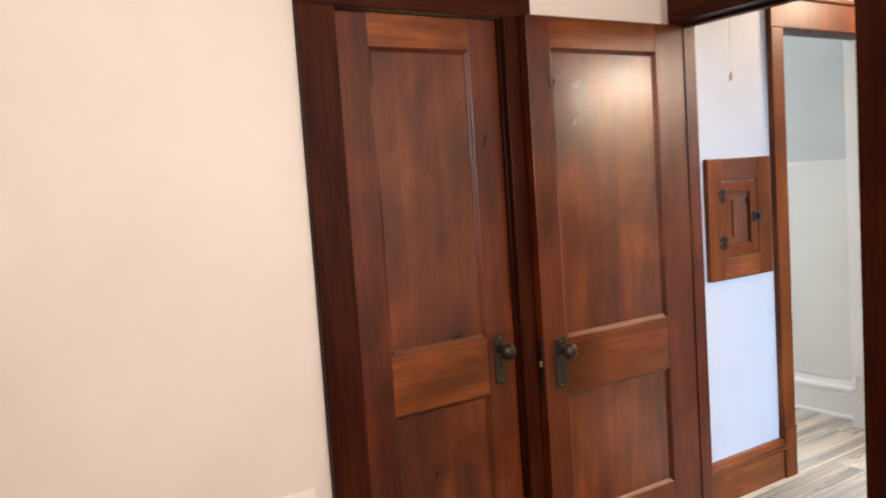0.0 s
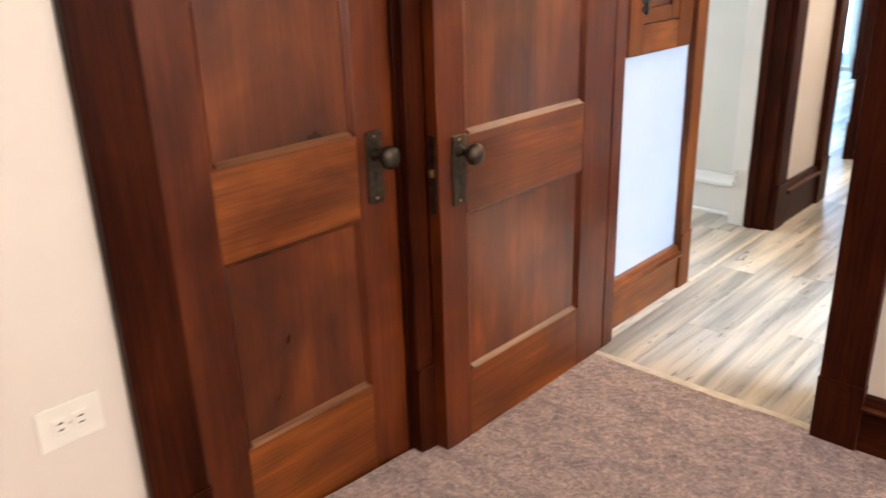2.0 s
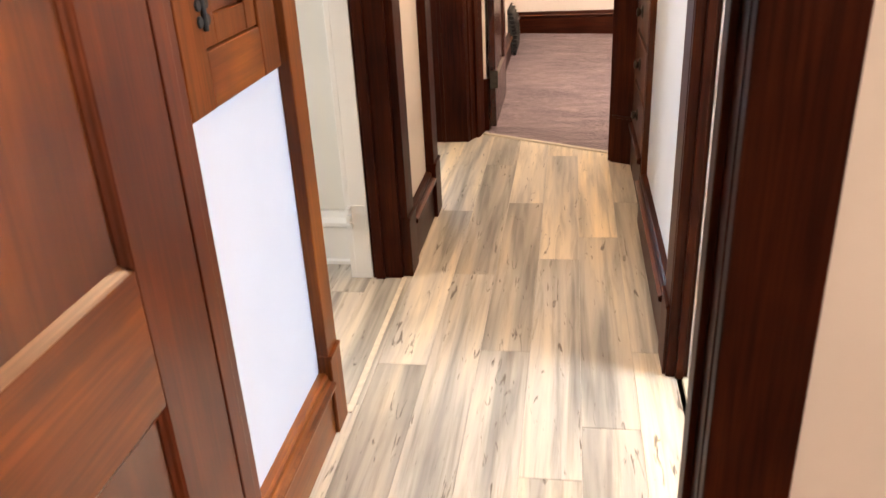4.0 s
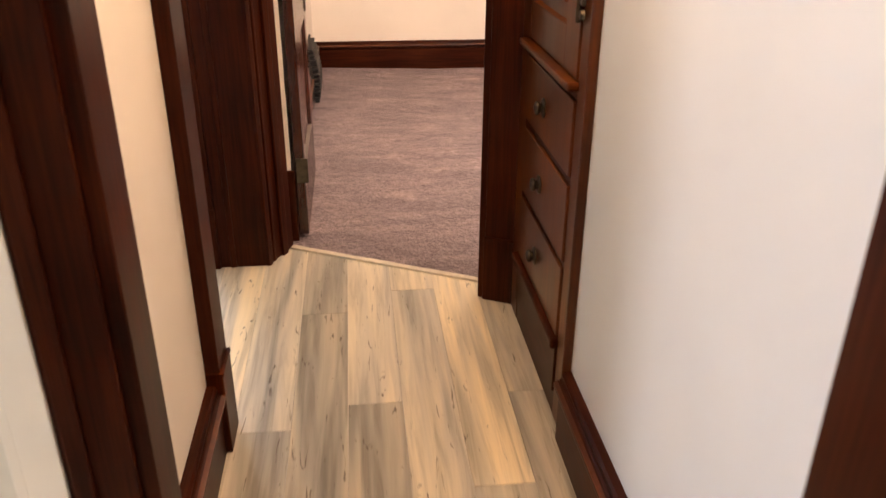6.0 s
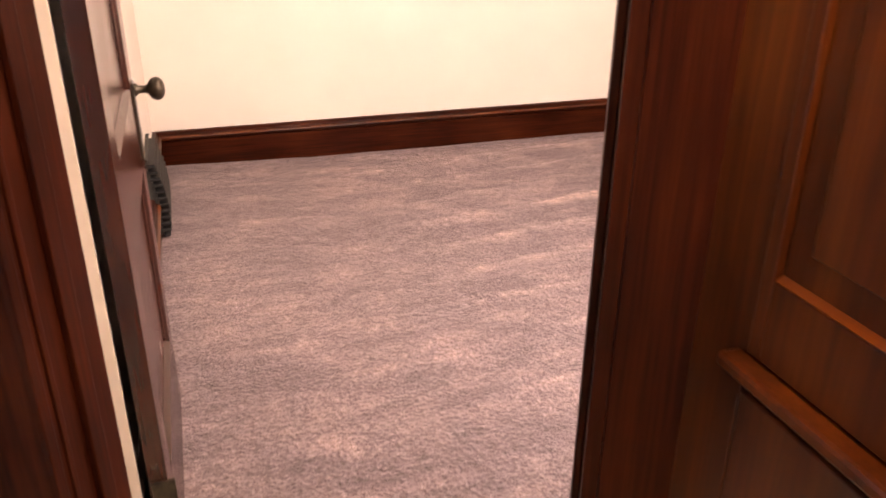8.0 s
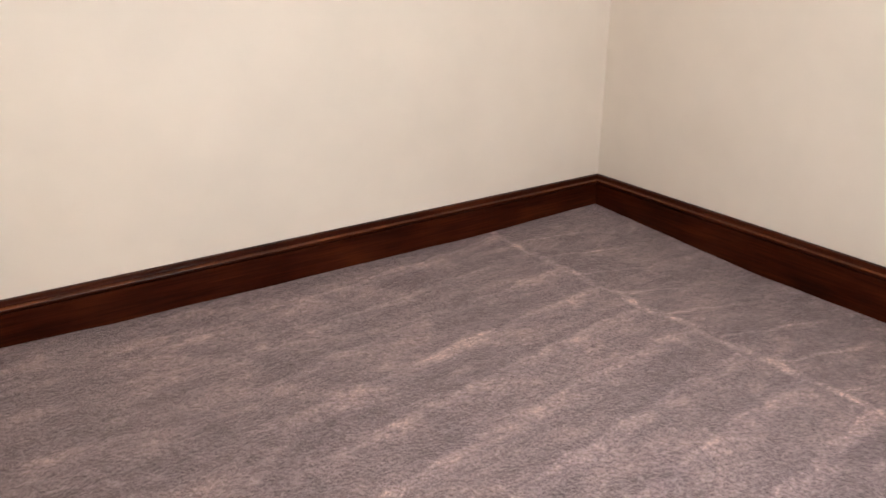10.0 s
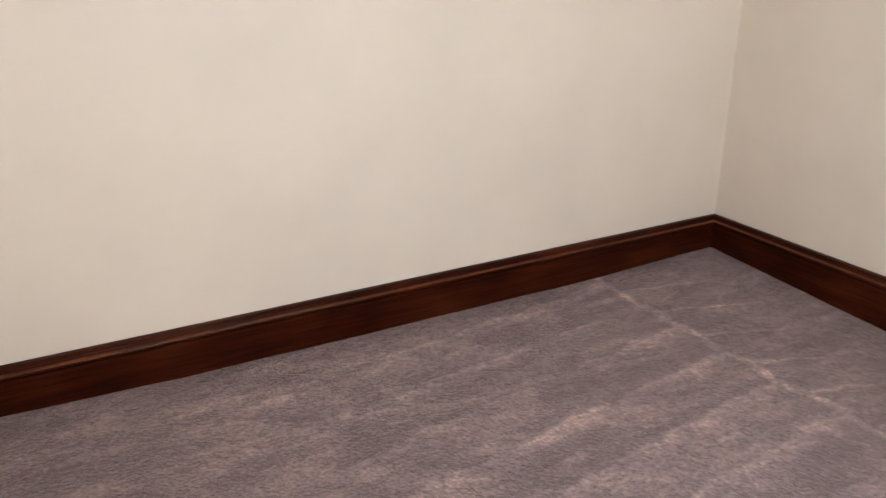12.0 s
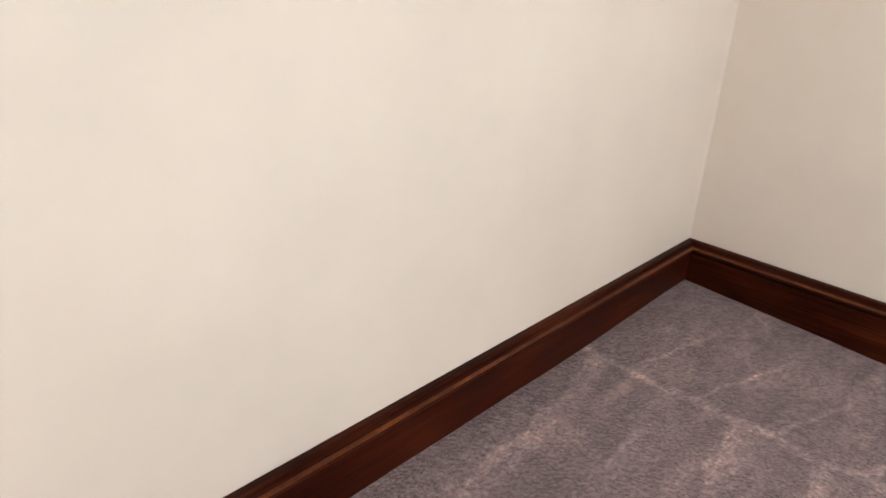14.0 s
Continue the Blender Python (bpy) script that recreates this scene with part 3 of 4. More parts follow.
# the corner post between the sunny opening and the angled doorway
post = jamb("jamb_corner_post", "dark varnished corner post with moulded edges", (
    ("jamb_board", trim_v, (-0.115, 0.062, 3.252, 3.30, 0, DOOR + 0.02)), ("casing_return", trim_v, (-0.135, -0.115, 3.244, 3.36, 0.0, DOOR + 0.1)),
    ("plinth_block", trim_v, (-0.143, -0.112, 3.238, 3.362, 0, 0.24)), ("bead", trim_v, (-0.075, -0.055, 3.247, 3.254, 0.0, DOOR)),
    ("post_core", trim_v, (-0.11, 0.06, 3.30, 3.44, 0, DOOR + 0.02))))
jd = jamb("jamb_angled", "dark varnished jamb of the angled doorway", (
    ("jamb_board", trim_v, (-0.020, -0.002, -0.178, 0.006, 0, DOOR)), ("corner_moulding", trim_v, (-0.014, 0.006, -0.180, -0.158, 0, DOOR)),
    ("stop", trim_v, (-0.002, 0.010, -0.085, -0.050, 0, DOOR)), ("bead", trim_v, (-0.004, 0.003, -0.140, -0.128, 0, DOOR)),
    ("jamb_board", trim_v, (DW + 0.010, DW + 0.040, -0.122, 0.006, 0, DOOR)), ("stop", trim_v, (DW - 0.002, DW + 0.010, -0.085, -0.050, 0, DOOR)),
    ("head_jamb", trim_v, (-0.02, DW + 0.04, -0.178, 0.006, DOOR, DOOR + 0.02)), ("room_casing", trim_v, (DW + 0.018, DW + 0.13, -0.002, 0.022, 0, DOOR + 0.1))), DIAG)

# block added below that strip, standing in for the baseboard behind the gap
tagged(part("trim_gap_block", solid((BX0 + 0.002, 0.165, 3.458, 3.474, 0, 0.298), bevel=0.003), trim_v), "dark varnished block added below the strip in the hinge gap", "trim", kind="structure")

# ---- doors ----
OGEE = [(0, 0), (0.012, 0), (0.010, 0.004), (0.006, 0.007), (0.003, 0.013), (0, 0.014)]


def panel_door(name, label, length, height, thick, stile_a, stile_b, rails, m, mats, edge=dusty_lit_ledge):
    """A door of stiles, rails and recessed panels; local x along it, local -y its face. rails: (bottom, top) of each."""
    ob = new(name)
    tagged(ob, label, "door", kind="structure")
    mv, mh, mp = mats
    part("stile", solid((0, stile_a, -thick, 0, 0, height), bevel=0.002, m=m), mv, ob)
    part("stile", solid((length - stile_b, length, -thick, 0, 0, height), bevel=0.002, m=m), mv, ob)
    for a, b in rails:
        part("rail", solid((stile_a, length - stile_b, -thick, 0, a, b), bevel=0.002, m=m), mh, ob)
    for (_, a), (b, _) in zip(rails, rails[1:]):
        x0, x1 = stile_a, length - stile_b
        part("panel", solid((x0, x1, -thick + 0.013, -0.013, a, b), m=m), mp, ob)
        for face, out in ((-thick + 0.013, -1), (-0.013, 1)):
            bm = bmesh.new()
            o = (0, out, 0)
            for p0, p1, s in (((x0, face, b), (x1, face, b), -1),):
                prof = [(d, h * s) for d, h in OGEE]
                q0, q1 = Vector(p0), Vector(p1)
                va = [bm.verts.new(q0 + Vector((h * 1.0, out * d, h * s))) for d, h in OGEE]
                vb = [bm.verts.new(q1 + Vector((-h * 1.0, out * d, h * s))) for d, h in OGEE]
                for i in range(len(OGEE)):
                    j = (i + 1) % len(OGEE)
                    bm.faces.new((va[i], va[j], vb[j], vb[i]))
            # ledge on top of the lower rail; its default wood has caught light painted in
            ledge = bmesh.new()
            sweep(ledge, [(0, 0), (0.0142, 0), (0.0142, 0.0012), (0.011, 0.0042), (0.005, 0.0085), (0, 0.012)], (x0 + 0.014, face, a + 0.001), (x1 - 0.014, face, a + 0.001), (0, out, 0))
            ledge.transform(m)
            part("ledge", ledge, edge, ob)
            for x, s in ((x0, 1), (x1, -1)):
                va = [bm.verts.new(Vector((x + h * s, face + out * d, a + h))) for d, h in OGEE]
                vb = [bm.verts.new(Vector((x + h * s, face + out * d, b - h))) for d, h in OGEE]
                for i in range(len(OGEE)):
                    j = (i + 1) % len(OGEE)
                    bm.faces.new((va[i], va[j], vb[j], vb[i]))
            bm.transform(m)
            part("panel_moulding", bm, mv, ob)
    return ob


KNOB = [(0.012, 0.0), (0.016, 0.002), (0.015, 0.006), (0.0095, 0.010), (0.009, 0.026), (0.012, 0.031), (0.020, 0.036), (0.026, 0.043), (0.0285, 0.051), (0.027, 0.059), (0.021, 0.066), (0.011, 0.070), (0.002, 0.071)]


def knob_set(door, m, plate_z0, plate_z1, knob_z, width=0.05, label="dark bronze escutcheon with keyhole"):
    """Escutcheon plate and egg-shaped knob; local origin on the door's face, local -y out."""
    plate = part("escutcheon", solid((-width / 2, width / 2, -0.006, 0, plate_z0, plate_z1), bevel=0.003, m=m), bronze, door, label)
    part("keyhole", solid((-0.003, 0.003, -0.0075, -0.005, plate_z0 + 0.055, plate_z0 + 0.075), (-0.0045, 0.0045, -0.0075, -0.005, plate_z0 + 0.070, plate_z0 + 0.079), m=m), black, plate)
    for z in (plate_z0 + 0.012, plate_z1 - 0.012):
        part("screw", lathe([(0.004, 0), (0.004, 0.001), (0.002, 0.002)], m @ Matrix.Translation((0.0, -0.0055, z)) @ Matrix.Rotation(radians(90), 4, "X"), 10), brass, plate)
    k = m @ Matrix.Translation((0, -0.005, knob_z)) @ Matrix.Rotation(radians(90), 4, "X")
    part("knob", lathe(KNOB, k), bronze, door, "dark bronze egg-shaped knob", smooth=True)


RAILS = [(0, 0.277), (0.732, 0.935), (1.925, 2.03)]
closet_m = Matrix(((0, -1, 0, CX - 0.046), (1, 0, 0, -1.456), (0, 0, 1, 0.004), (0, 0, 0, 1)))
closet = panel_door("door_closet", "closed red-brown varnished two-panel closet door", 0.620, 2.03, 0.036, 0.116, 0.119, RAILS, closet_m, (door_v, door_y, panel_v))
knob_set(closet, closet_m @ Matrix.Translation((0.551, -0.036, 0)), 0.762, 0.938, 0.882)
for z in (0.22, 1.78):
    part("hinge", lathe([(0.003, -0.052), (0.006, -0.05), (0.0065, -0.045), (0.0065, 0.045), (0.006, 0.05), (0.003, 0.052)], Matrix.Translation((CX + 0.003, -1.4595, z + 0.05)), 10), iron, closet)

leaf_m = Matrix(((0, -1, 0, 0.040), (1, 0, 0, -0.768), (0, 0, 1, 0.014), (0, 0, 0, 1)))
leaf = panel_door("door_open", "open red-brown varnished two-panel door against the closet", 0.80, 2.03, 0.038, 0.104, 0.158, [(0, 0.212), (0.680, 0.885), (1.920, 2.03)], leaf_m, (door_v, door_y, panel_v))
knob_set(leaf, leaf_m @ Matrix.Translation((0.072, -0.038, 0)), 0.710, 0.892, 0.850)
part("latch_plate", solid((-0.002, 0.001, -0.029, -0.008, 0.70, 0.90), bevel=0.0005, m=leaf_m), bronze, leaf)
part("latch", solid((-0.010, 0.0, -0.024, -0.012, 0.795, 0.815), bevel=0.002, m=leaf_m), brass, leaf)
part("knob", lathe([(r * 0.8, h * 0.52) for r, h in KNOB], leaf_m @ Matrix.Translation((0.072, -0.001, 0.850)) @ Matrix.Rotation(radians(-90), 4, "X")), bronze, leaf, smooth=True)

# bedroom door, swung open along the left wall
bdoor_v, bdoor_y = (wood(f"bedroom_door_wood_{a}", a, *DARK, 0.16, spec=0.55, pore=0.4) for a in "zy")
bm_door = Matrix(((0, -1, 0, 0.168), (1, 0, 0, 3.478), (0, 0, 1, 0.022), (0, 0, 0, 1)))
bdoor = panel_door("door_bedroom", "open dark varnished door standing along the bedroom wall", 0.76, 2.02, 0.036, 0.11, 0.11, [(0, 0.26), (0.74, 0.94), (1.91, 2.02)], bm_door, (bdoor_v, bdoor_y, bdoor_v), bdoor_y)
knob_set(bdoor, bm_door @ Matrix.Translation((0.70, -0.036, 0)), 0.76, 0.95, 0.93)
for z in (0.22, 1.75):
    part("hinge", solid((-0.006, 0.006, -0.05, -0.004, z, z + 0.1), bevel=0.003, m=bm_door), bronze, bdoor, "dark tarnished butt hinge")

def petal_hinge(x, y, z, out, k=1.0):
    """A butterfly hinge: four round petals about an upright barrel; out is the side it faces along x."""
    bm = bmesh.new()
    for sy in (-1, 1):
        for sz in (-1, 1):
            bmesh.ops.create_cone(bm, cap_ends=True, segments=14, radius1=0.0135 * k, radius2=0.0100 * k, depth=0.008 * k, matrix=Matrix.Translation((x + out * 0.003, y + sy * 0.016 * k, z + sz * 0.015 * k)) @ Matrix.Rotation(radians(90 * out), 4, "Y"))
    bmesh.ops.create_cone(bm, cap_ends=True, segments=12, radius1=0.0058 * k, radius2=0.0058 * k, depth=0.066 * k, matrix=Matrix.Translation((x + out * 0.006, y, z)))
    return bm


# ---- laundry chute door in the hall wall ----
chute = new("chute_door")
tagged(chute, "small varnished wooden chute door with iron butterfly hinges", "chute door", kind="structure")
X = HL0
CY0, CY1, CZ0, CZ1 = 0.235, 0.672, 0.983, 1.510
for nm, b in (("frame_stile", (X, X + 0.022, CY0, CY0 + 0.095, CZ0, CZ1)), ("frame_stile", (X, X + 0.022, CY1 - 0.095, CY1, CZ0, CZ1))):
    part(nm, solid(b, bevel=0.003), chute_wood, chute)
for nm, b in (("frame_rail", (X, X + 0.021, CY0 + 0.095, CY1 - 0.095, CZ0, CZ0 + 0.098)), ("frame_rail", (X, X + 0.021, CY0 + 0.095, CY1 - 0.095, CZ1 - 0.098, CZ1))):
    part(nm, solid(b, bevel=0.003), door_y, chute)
y0, y1, z0, z1 = CY0 + 0.098, CY1 - 0.098, CZ0 + 0.101, CZ1 - 0.101
cd = part("door", solid((X, X + 0.018, y0, y0 + 0.05, z0, z1), (X, X + 0.018, y1 - 0.05, y1, z0, z1), (X, X + 0.0175, y0 + 0.05, y1 - 0.05, z0, z0 + 0.05), (X, X + 0.0175, y0 + 0.05, y1 - 0.05, z1 - 0.05, z1), bevel=0.002), chute_wood, chute)
part("panel", solid((X, X + 0.007, y0 + 0.05, y1 - 0.05, z0 + 0.05, z1 - 0.05), (X, X + 0.013, y0 + 0.075, y1 - 0.075, z0 + 0.078, z1 - 0.078), bevel=0.002), panel_v, cd)
for z in (z0 + 0.06, z1 - 0.06):
    part("hinge", petal_hinge(X + 0.019, y0 - 0.001, z, 1, 0.9), iron, cd, "black iron butterfly hinge")
part("latch", solid((X + 0.018, X + 0.026, y1 - 0.035, y1 + 0.02, (z0 + z1) / 2 - 0.024, (z0 + z1) / 2 + 0.024), (X + 0.024, X + 0.045, y1 - 0.022, y1 - 0.006, (z0 + z1) / 2 - 0.012, (z0 + z1) / 2 + 0.012), bevel=0.003), iron, cd, "black iron cupboard latch")

# ---- linen cabinet built into the hall wall ----
cab = new("linen_cabinet")
tagged(cab, "dark red varnished built-in linen cabinet with drawers", "cabinet")
F = HR - 0.012
part("frame_stile", solid((F, HR, 2.168, 2.262, 0, 2.2), bevel=0.003), cabinet_wood, cab)
part("frame_stile", solid((F, HR, 2.782, 2.93, 0, 2.2), bevel=0.003), cabinet_wood, cab)
part("edge_moulding", solid((F - 0.012, HR, 2.156, 2.170, 0.0, 2.2), bevel=0.003), cabinet_wood, cab)
DRAWERS = ((0.245, 0.445), (0.465, 0.665), (0.690, 0.875))
for a, b in ((0.0, 0.075), (0.447, 0.463), (0.667, 0.688), (0.877, 0.90), (2.05, 2.2)):
    part("frame_rail", solid((F + 0.002, HR, 2.262, 2.782, a, b), bevel=0.001), trim_y, cab)
part("toe_board", solid((F - 0.006, HR, 2.262, 2.782, 0.075, 0.215), bevel=0.003), trim_y, cab)
part("base_moulding", solid((F - 0.022, HR, 2.252, 2.80, 0.215, 0.242), bevel=0.007), trim_y, cab)
CUP = [(0.027, 0.0), (0.027, 0.003), (0.022, 0.006), (0.019, 0.006), (0.012, 0.008), (0.012, 0.011), (0.017, 0.013), (0.019, 0.018), (0.017, 0.023), (0.009, 0.026), (0.001, 0.027)]
for a, b in DRAWERS:
    d = part("drawer", solid((F - 0.005, F + 0.012, 2.268, 2.776, a, b), bevel=0.003), cabinet_wood, cab)
    part("knob", lathe(CUP, Matrix.Translation((F - 0.005, 2.553, (a + b) / 2 - 0.012 + 0.01)) @ Matrix.Rotation(radians(-90), 4, "Y")), bronze, d, "dark bronze ring-edged knob", smooth=True)
part("ledge", solid((F - 0.029, HR, 2.252, 2.80, 0.900, 0.920), bevel=0.006), cabinet_wood, cab)
dr = part("door", solid((F - 0.004, F + 0.014, 2.266, 2.385, 0.925, 2.045), (F - 0.004, F + 0.014, 2.76, 2.78, 0.925, 2.045), (F - 0.0035, F + 0.014, 2.385, 2.76, 0.925, 1.025), (F - 0.0035, F + 0.014, 2.385, 2.76, 1.90, 2.045), bevel=0.002), cabinet_wood, cab)
part("panel", solid((F + 0.006, F + 0.014, 2.385, 2.76, 1.025, 1.90), (F - 0.001, F + 0.010, 2.425, 2.72, 1.07, 1.86), bevel=0.003), cabinet_wood, dr)
ledge = bmesh.new()
sweep(ledge, [(0, 0), (0.0108, 0), (0.0108, 0.001), (0.006, 0.003), (0, 0.006)], (F + 0.006, 2.388, 1.0265), (F + 0.006, 2.757, 1.0265), (-1, 0, 0))
part("panel_ledge", ledge, door_y, dr)
for z in (1.085, 1.85):
    part("hinge", petal_hinge(F - 0.005, 2.264, z, -1), bronze, dr, "dark bronze butterfly hinge")

# ---- small fixtures ----
outlet = thing("wall_outlet", "almond plastic double outlet plate on the cream wall", "outlet", (CX, -1.70, 0.55))
oy0, oy1, oz0, oz1 = -1.764, -1.644, 0.504, 0.588
part("plate", solid((CX, CX + 0.006, oy0, oy1, oz0, oz1), bevel=0.003), almond, outlet)
for yc in (oy0 + 0.041, oy1 - 0.041):
    r = part("receptacle", solid((CX + 0.005, CX + 0.0085, yc - 0.014, yc + 0.014, 0.546 - 0.017, 0.546 + 0.017), bevel=0.003), almond, outlet)
    for dz in (-0.0065, 0.0065):
        part("slot", solid((CX + 0.008, CX + 0.0092, yc - 0.004, yc + 0.005, 0.546 + dz - 0.0016, 0.546 + dz + 0.0016)), black, r)
part("screw", lathe([(0.003, 0), (0.003, 0.001), (0.001, 0.002)], Matrix.Translation((CX + 0.006, (oy0 + oy1) / 2, 0.546)) @ TO_X, 10), steel, outlet)

register = thing("floor_register", "black cast-iron baseboard register with curved slats", "register", (0.14, 5.7, 0.01))
ry0, ry1 = 5.50, 5.90


def belly(f):
    """How far the curved front stands off the wall, f from bottom to top."""
    return 0.030 + 0.046 * math.sin(math.pi * (0.24 + 0.62 * f)) - 0.022 * f


SHOE = [(0.0, 0.02)] + [(belly(k / 12) - 0.030, 0.022 + 0.330 * k / 12) for k in range(13)] + [(0.0, 0.358)]
olive_iron = metal("worn_grey_iron", (0.034, 0.033, 0.030), 0.5, 0.4)
for y in (ry0, ry1 - 0.016):
    bm = bmesh.new()
    sweep(bm, SHOE, (BX0 + 0.004, y, 0), (BX0 + 0.004, y + 0.016, 0), (1, 0, 0))
    part("end_plate", bm, olive_iron, register, "worn grey iron end plate")
part("top_plate", solid((BX0 + 0.002, BX0 + belly(1.0) - 0.010, ry0 - 0.002, ry1 + 0.002, 0.352, 0.362), bevel=0.004), olive_iron, register)
part("bottom_rail", solid((BX0 + belly(0) - 0.020, BX0 + belly(0) + 0.006, ry0, ry1, 0.012, 0.030), bevel=0.004), iron, register)
for k in range(11):
    f = (k + 0.5) / 11
    z = 0.030 + f * 0.318
    part("slat", solid((BX0 + belly(f) - 0.034, BX0 + belly(f) + 0.010, ry0 - 0.004, ry1 + 0.004, z - 0.008, z + 0.006), bevel=0.004), iron, register)
for y in (ry0 + 0.133, ry0 + 0.267):
    bm = bmesh.new()
    sweep(bm, SHOE, (BX0 + 0.006, y - 0.004, 0), (BX0 + 0.006, y + 0.004, 0), (1, 0, 0))
    part("divider", bm, iron, register)
part("damper", solid((BX0 + 0.012, BX0 + 0.018, ry0 + 0.03, ry1 - 0.03, 0.033, 0.334)), black, register)

# hinge leaf on the white side of the side-door jamb
hinge = tagged(part("door_hinge", solid((-0.146, -0.098, 1.596, 1.600, 0.20, 0.29), bevel=0.001), white_trim), "white painted door hinge with empty knuckles", "hinge")
for z in (0.215, 0.245, 0.275):
    part("knuckle", solid((-0.160, -0.146, 1.574, 1.600, z - 0.012, z + 0.012), bevel=0.003), white_trim, hinge)
strike = tagged(part("strike_plate", solid((HR + 0.036, HR + 0.062, 1.0235, 1.026, 0.80, 0.88), bevel=0.0008), white_trim), "white painted strike plate in the bathroom jamb", "strike plate")
for z in (0.822, 0.858):
    part("slot", solid((HR + 0.040, HR + 0.054, 1.0222, 1.0245, z - 0.007, z + 0.007)), black, strike)

cord = thing("pull_cord", "thin pale pull cord hanging from the hall ceiling", "pull cord", (0.172, 0.20, H))
part("string", lathe([(0.0016, 1.835), (0.0016, H)], Matrix.Translation((0.172, 0.20, 0)), 8), cord_mat, cord)
part("toggle", lathe([(0.001, 1.815), (0.006, 1.822), (0.007, 1.837), (0.003, 1.850), (0.001, 1.853)], Matrix.Translation((0.172, 0.20, 0)), 12), brass, cord)

# ---- toilet in the bathroom ----
toilet = thing("toilet", "white porcelain toilet with closed lid and tank", "toilet", (1.5, 1.6, 0))


def loft(sections, m, steps=32):
    """Ovals (centre y, half width, half length, z) joined from bottom to top; fronts towards local -y."""
    bm = bmesh.new()
    rings = []
    for cy, a, b, z in sections:
        ring = []
        for k in range(steps):
            t = 2 * math.pi * k / steps
            s, c = math.sin(t), math.cos(t)
            ring.append(bm.verts.new((a * c * (1 - 0.10 * max(0, -s)), cy + b * s, z)))
        rings.append(ring)
    for p, q in zip(rings, rings[1:]):
        for k in range(steps):
            bm.faces.new((p[k], p[(k + 1) % steps], q[(k + 1) % steps], q[k]))
    bm.faces.new(rings[0][::-1])
    bm.faces.new(rings[-1])
    bm.transform(m)
    return bm


TM = pose(1.44, 1.50, 0.002, 0, 0, -30)
part("bowl", loft([(0.05, 0.115, 0.22, 0), (0.05, 0.118, 0.225, 0.03), (0.04, 0.105, 0.20, 0.10), (0.0, 0.115, 0.22, 0.20), (-0.03, 0.155, 0.245, 0.30), (-0.04, 0.180, 0.255, 0.37), (-0.04, 0.182, 0.257, 0.385)], TM), porcelain, toilet, smooth=True)
part("seat", loft([(-0.04, 0.180, 0.255, 0.385), (-0.04, 0.188, 0.262, 0.390), (-0.04, 0.188, 0.262, 0.403), (-0.04, 0.182, 0.256, 0.408)], TM), porcelain, toilet, smooth=True)
part("lid", loft([(-0.04, 0.180, 0.255, 0.408), (-0.04, 0.187, 0.261, 0.412), (-0.04, 0.187, 0.261, 0.424), (-0.04, 0.176, 0.250, 0.431), (-0.04, 0.12, 0.19, 0.436)], TM), porcelain, toilet, smooth=True)
part("tank", solid((-0.225, 0.225, 0.22, 0.40, 0.40, 0.74), bevel=0.025, m=TM), porcelain, toilet)
part("tank_lid", solid((-0.237, 0.237, 0.208, 0.412, 0.742, 0.785), bevel=0.012, m=TM), porcelain, toilet)

# ---- windows ----
glass, gnt, gb = material("window_glass", 0.02)
gb.inputs["Transmission Weight"].default_value = 1.0
gb.inputs["IOR"].default_value = 1.45


def window(name, label, m, w, z0, z1, mat):
    """Frame, sash bars and panes; local x along the wall, local y through it."""
    ob = new(name)
    tagged(ob, label, "window", kind="structure")
    for b in ((-w / 2, -w / 2 + 0.05, -0.03, 0.03, z0, z1), (w / 2 - 0.05, w / 2, -0.03, 0.03, z0, z1), (-w / 2 + 0.05, w / 2 - 0.05, -0.03, 0.03, z0, z0 + 0.05), (-w / 2 + 0.05, w / 2 - 0.05, -0.03, 0.03, z1 - 0.05, z1), (-w / 2 + 0.05, w / 2 - 0.05, -0.025, 0.025, (z0 + z1) / 2 - 0.02, (z0 + z1) / 2 + 0.02)):
        part("window_frame", solid(b, bevel=0.003, m=m), mat, ob)
    for a, b in ((z0 + 0.05, (z0 + z1) / 2 - 0.02), ((z0 + z1) / 2 + 0.02, z1 - 0.05)):
        p = part("pane", solid((-w / 2 + 0.05, w / 2 - 0.05, -0.003, 0.003, a, b), m=m), glass, ob)
        p.visible_shadow = False
    return ob


TURN = Matrix.Rotation(radians(90), 4, "Z")
window("window_1", "double-hung window with dark wooden frame", Matrix.Translation((3.66, -1.35, 0)) @ TURN, 1.3, 0.85, 2.25, trim_v)
window("window_3", "double-hung bathroom window with white frame", Matrix.Translation((2.65, 0.625, 0)) @ TURN, 0.95, 0.95, 2.05, white_trim)
window("window_4", "tall glazed door in the sunny room", Matrix.Translation((-2.025, 6.60, 0)), 1.85, 0.06, 2.1, white_trim)
window("window_5", "small side room window", Matrix.Translation((-2.44, 1.1, 0)) @ TURN, 0.7, 1.1, 2.1, white_trim)
window("window_6", "double-hung bedroom window", Matrix.Translation((1.85, 2.92, 0)), 1.3, 0.85, 2.25, trim_v)
glow = bpy.data.materials.new("bright_sky_haze")
glow.use_nodes = True
gb = glow.node_tree.nodes["Principled BSDF"]
gb.inputs["Emission Color"].default_value, gb.inputs["Emission Strength"].default_value = (0.36, 0.68, 1.0, 1), 1.1
structure("backdrop", solid((-4.2, 0.6, 8.4, 8.42, -0.6, 4.2)), glow, "pale blue daylight outside the glazed door", "sky")
casing("trim_glazed_door", "dark varnished casing beside the glazed door", Matrix.Translation((0, 6.545, 0)), -2.95, -1.10, 2.1, 0.11, 0.03, 0.2, trim_v, trim_x)

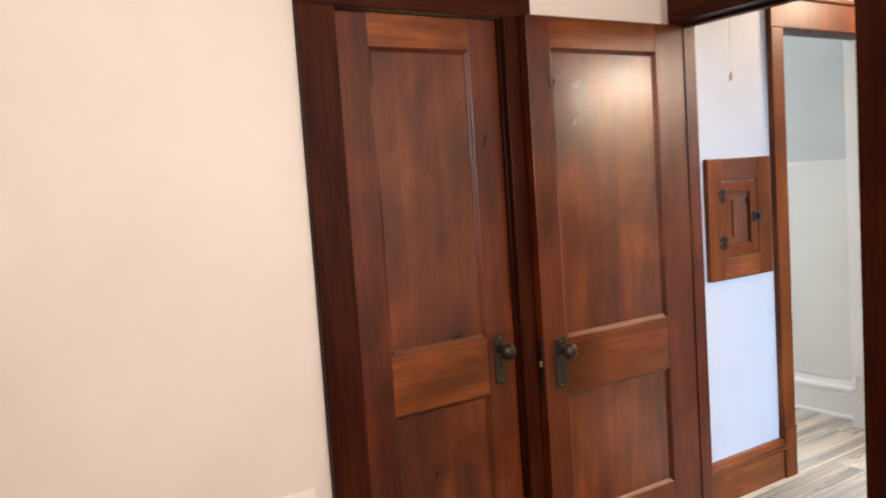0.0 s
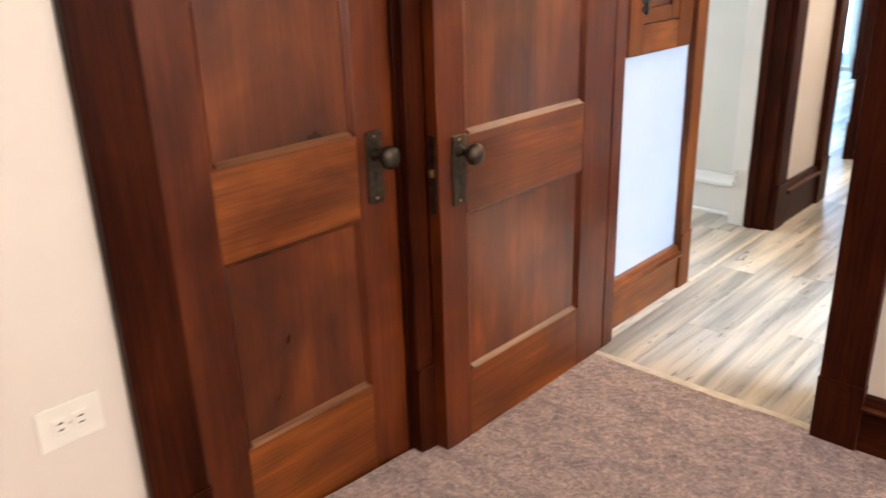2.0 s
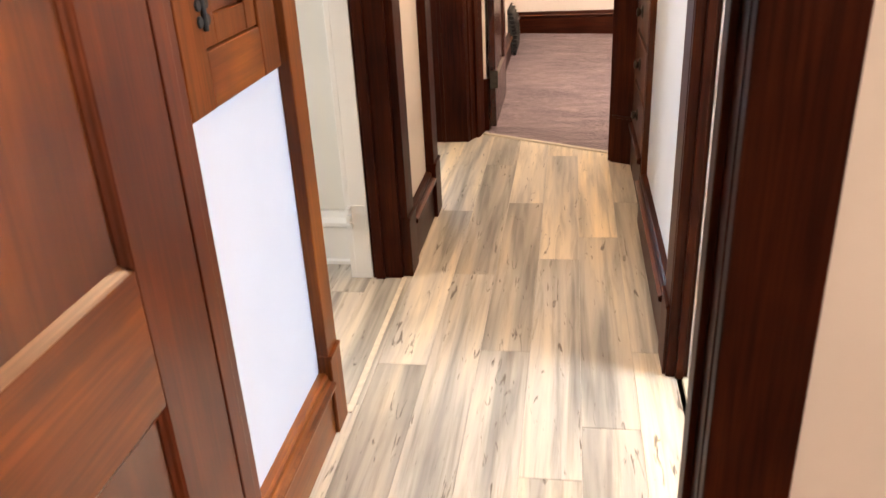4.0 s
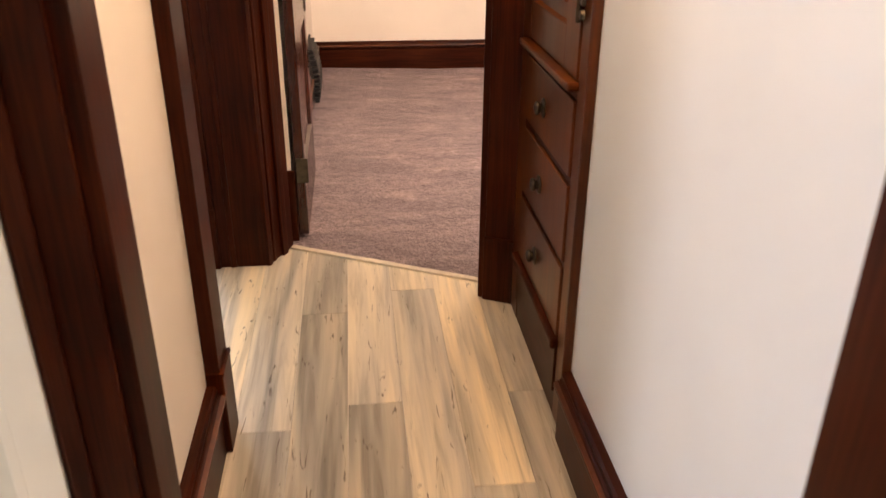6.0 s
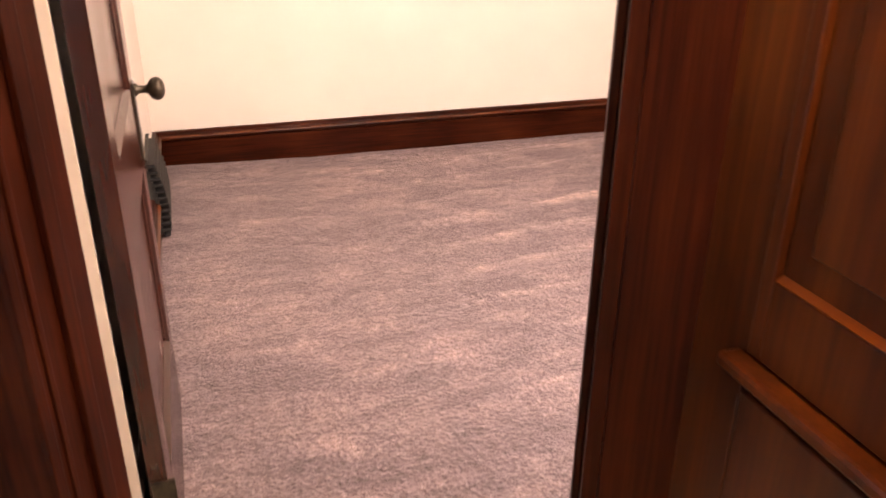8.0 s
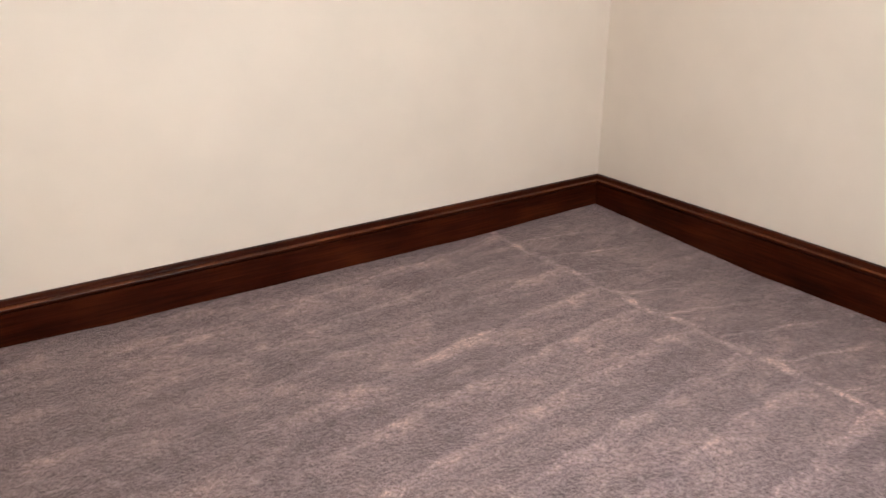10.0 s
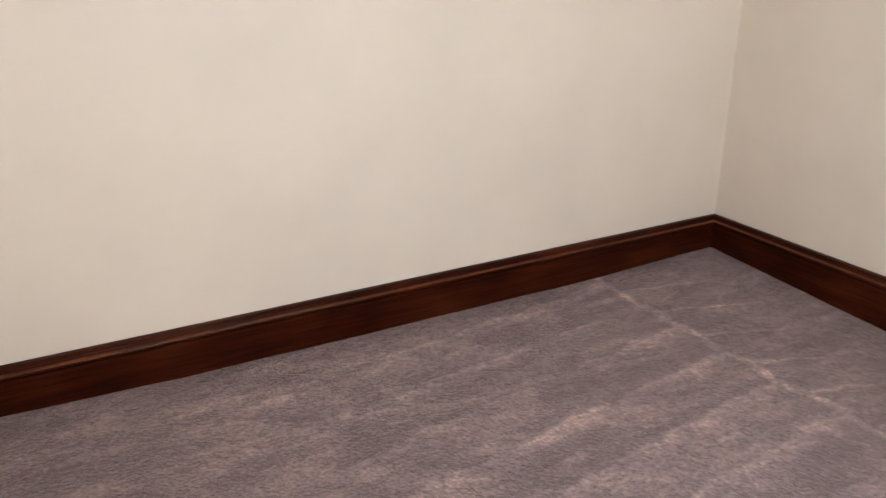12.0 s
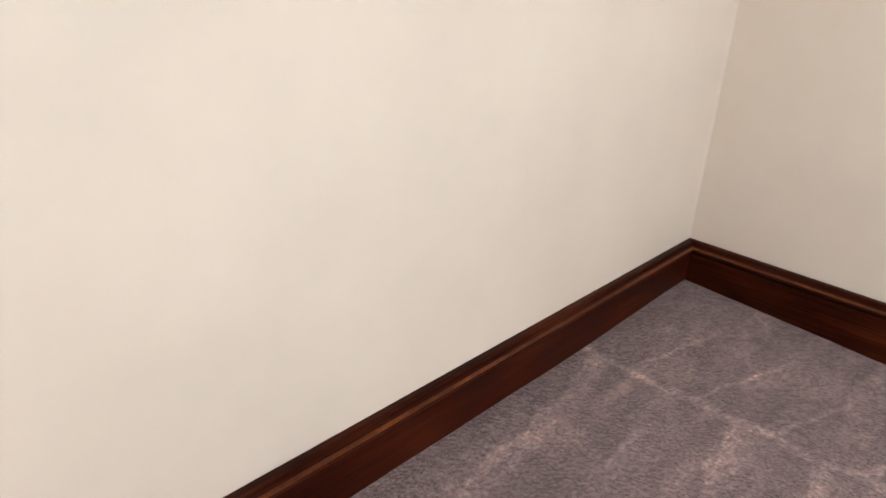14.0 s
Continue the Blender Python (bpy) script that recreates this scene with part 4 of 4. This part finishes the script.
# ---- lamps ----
# unseen holders, added so that the three ceiling bulbs hang from something
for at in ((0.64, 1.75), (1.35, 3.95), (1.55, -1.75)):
    lamp = thing("unseen_ceiling_lamp", "unseen ceiling lamp holder added over a bulb, with a round base", "lamp", (*at, H))
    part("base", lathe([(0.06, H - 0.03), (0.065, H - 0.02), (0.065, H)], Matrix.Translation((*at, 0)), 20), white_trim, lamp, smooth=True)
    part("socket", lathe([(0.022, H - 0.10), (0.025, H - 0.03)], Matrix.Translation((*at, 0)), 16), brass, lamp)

vanity = thing("vanity_light", "wall light bar with two bulbs over the bathroom basin", "lamp", (2.31, 2.22, 2.13))
part("bar", solid((2.06, 2.57, 2.19, 2.22, 2.10, 2.16), bevel=0.006), steel, vanity)
for x in (2.15, 2.48):
    part("socket", lathe([(0.026, 0.0), (0.026, 0.03), (0.02, 0.035)], Matrix.Translation((x, 2.19, 2.13)) @ Matrix.Rotation(radians(90), 4, "X"), 16), steel, vanity)

# ---- plank floor pieces ----


def plank_floor(name, label, x0, x1, y0, y1, wide, long):
    floor = structure(name, solid((x0, x1, y0, y1, -0.012, -0.0025)), plank_mat, label, "floor")
    rng = random.Random(7)
    x = x0
    while x < x1 - 0.01:
        w = min(wide, x1 - x)
        y = y0 - rng.random() * long
        while y < y1:
            a, b = max(y, y0), min(y + long, y1)
            if b - a > 0.02:
                bm = bmesh.new()
                e = 0.0004
                L = b - a
                v = [bm.verts.new(p) for p in ((e, e, -0.004), (w - e, e, -0.004), (w - e, L - e, -0.004), (e, L - e, -0.004), (2 * e, 2 * e, 0), (w - 2 * e, 2 * e, 0), (w - 2 * e, L - 2 * e, 0), (2 * e, L - 2 * e, 0))]
                for f in BOX_FACES[1:]:
                    bm.faces.new([v[i] for i in f])
                ob = part("plank", bm, plank_mat)
                ob.matrix_world = Matrix.Translation((x, a, 0))
                ob.parent = floor
            y += long
        x += wide
    return floor


plank_floor("floor_hall", "grey oak vinyl plank hall floor", -0.10, 0.93, 0.005, 3.42, 0.152, 1.22)
plank_floor("floor_side_room", "grey oak vinyl plank floor", -2.38, -0.10, 0.42, 1.73, 0.152, 1.22)
plank_floor("floor_sun_room", "grey oak vinyl plank floor in window light", -4.2, -0.10, 1.85, 6.545, 0.152, 1.22)
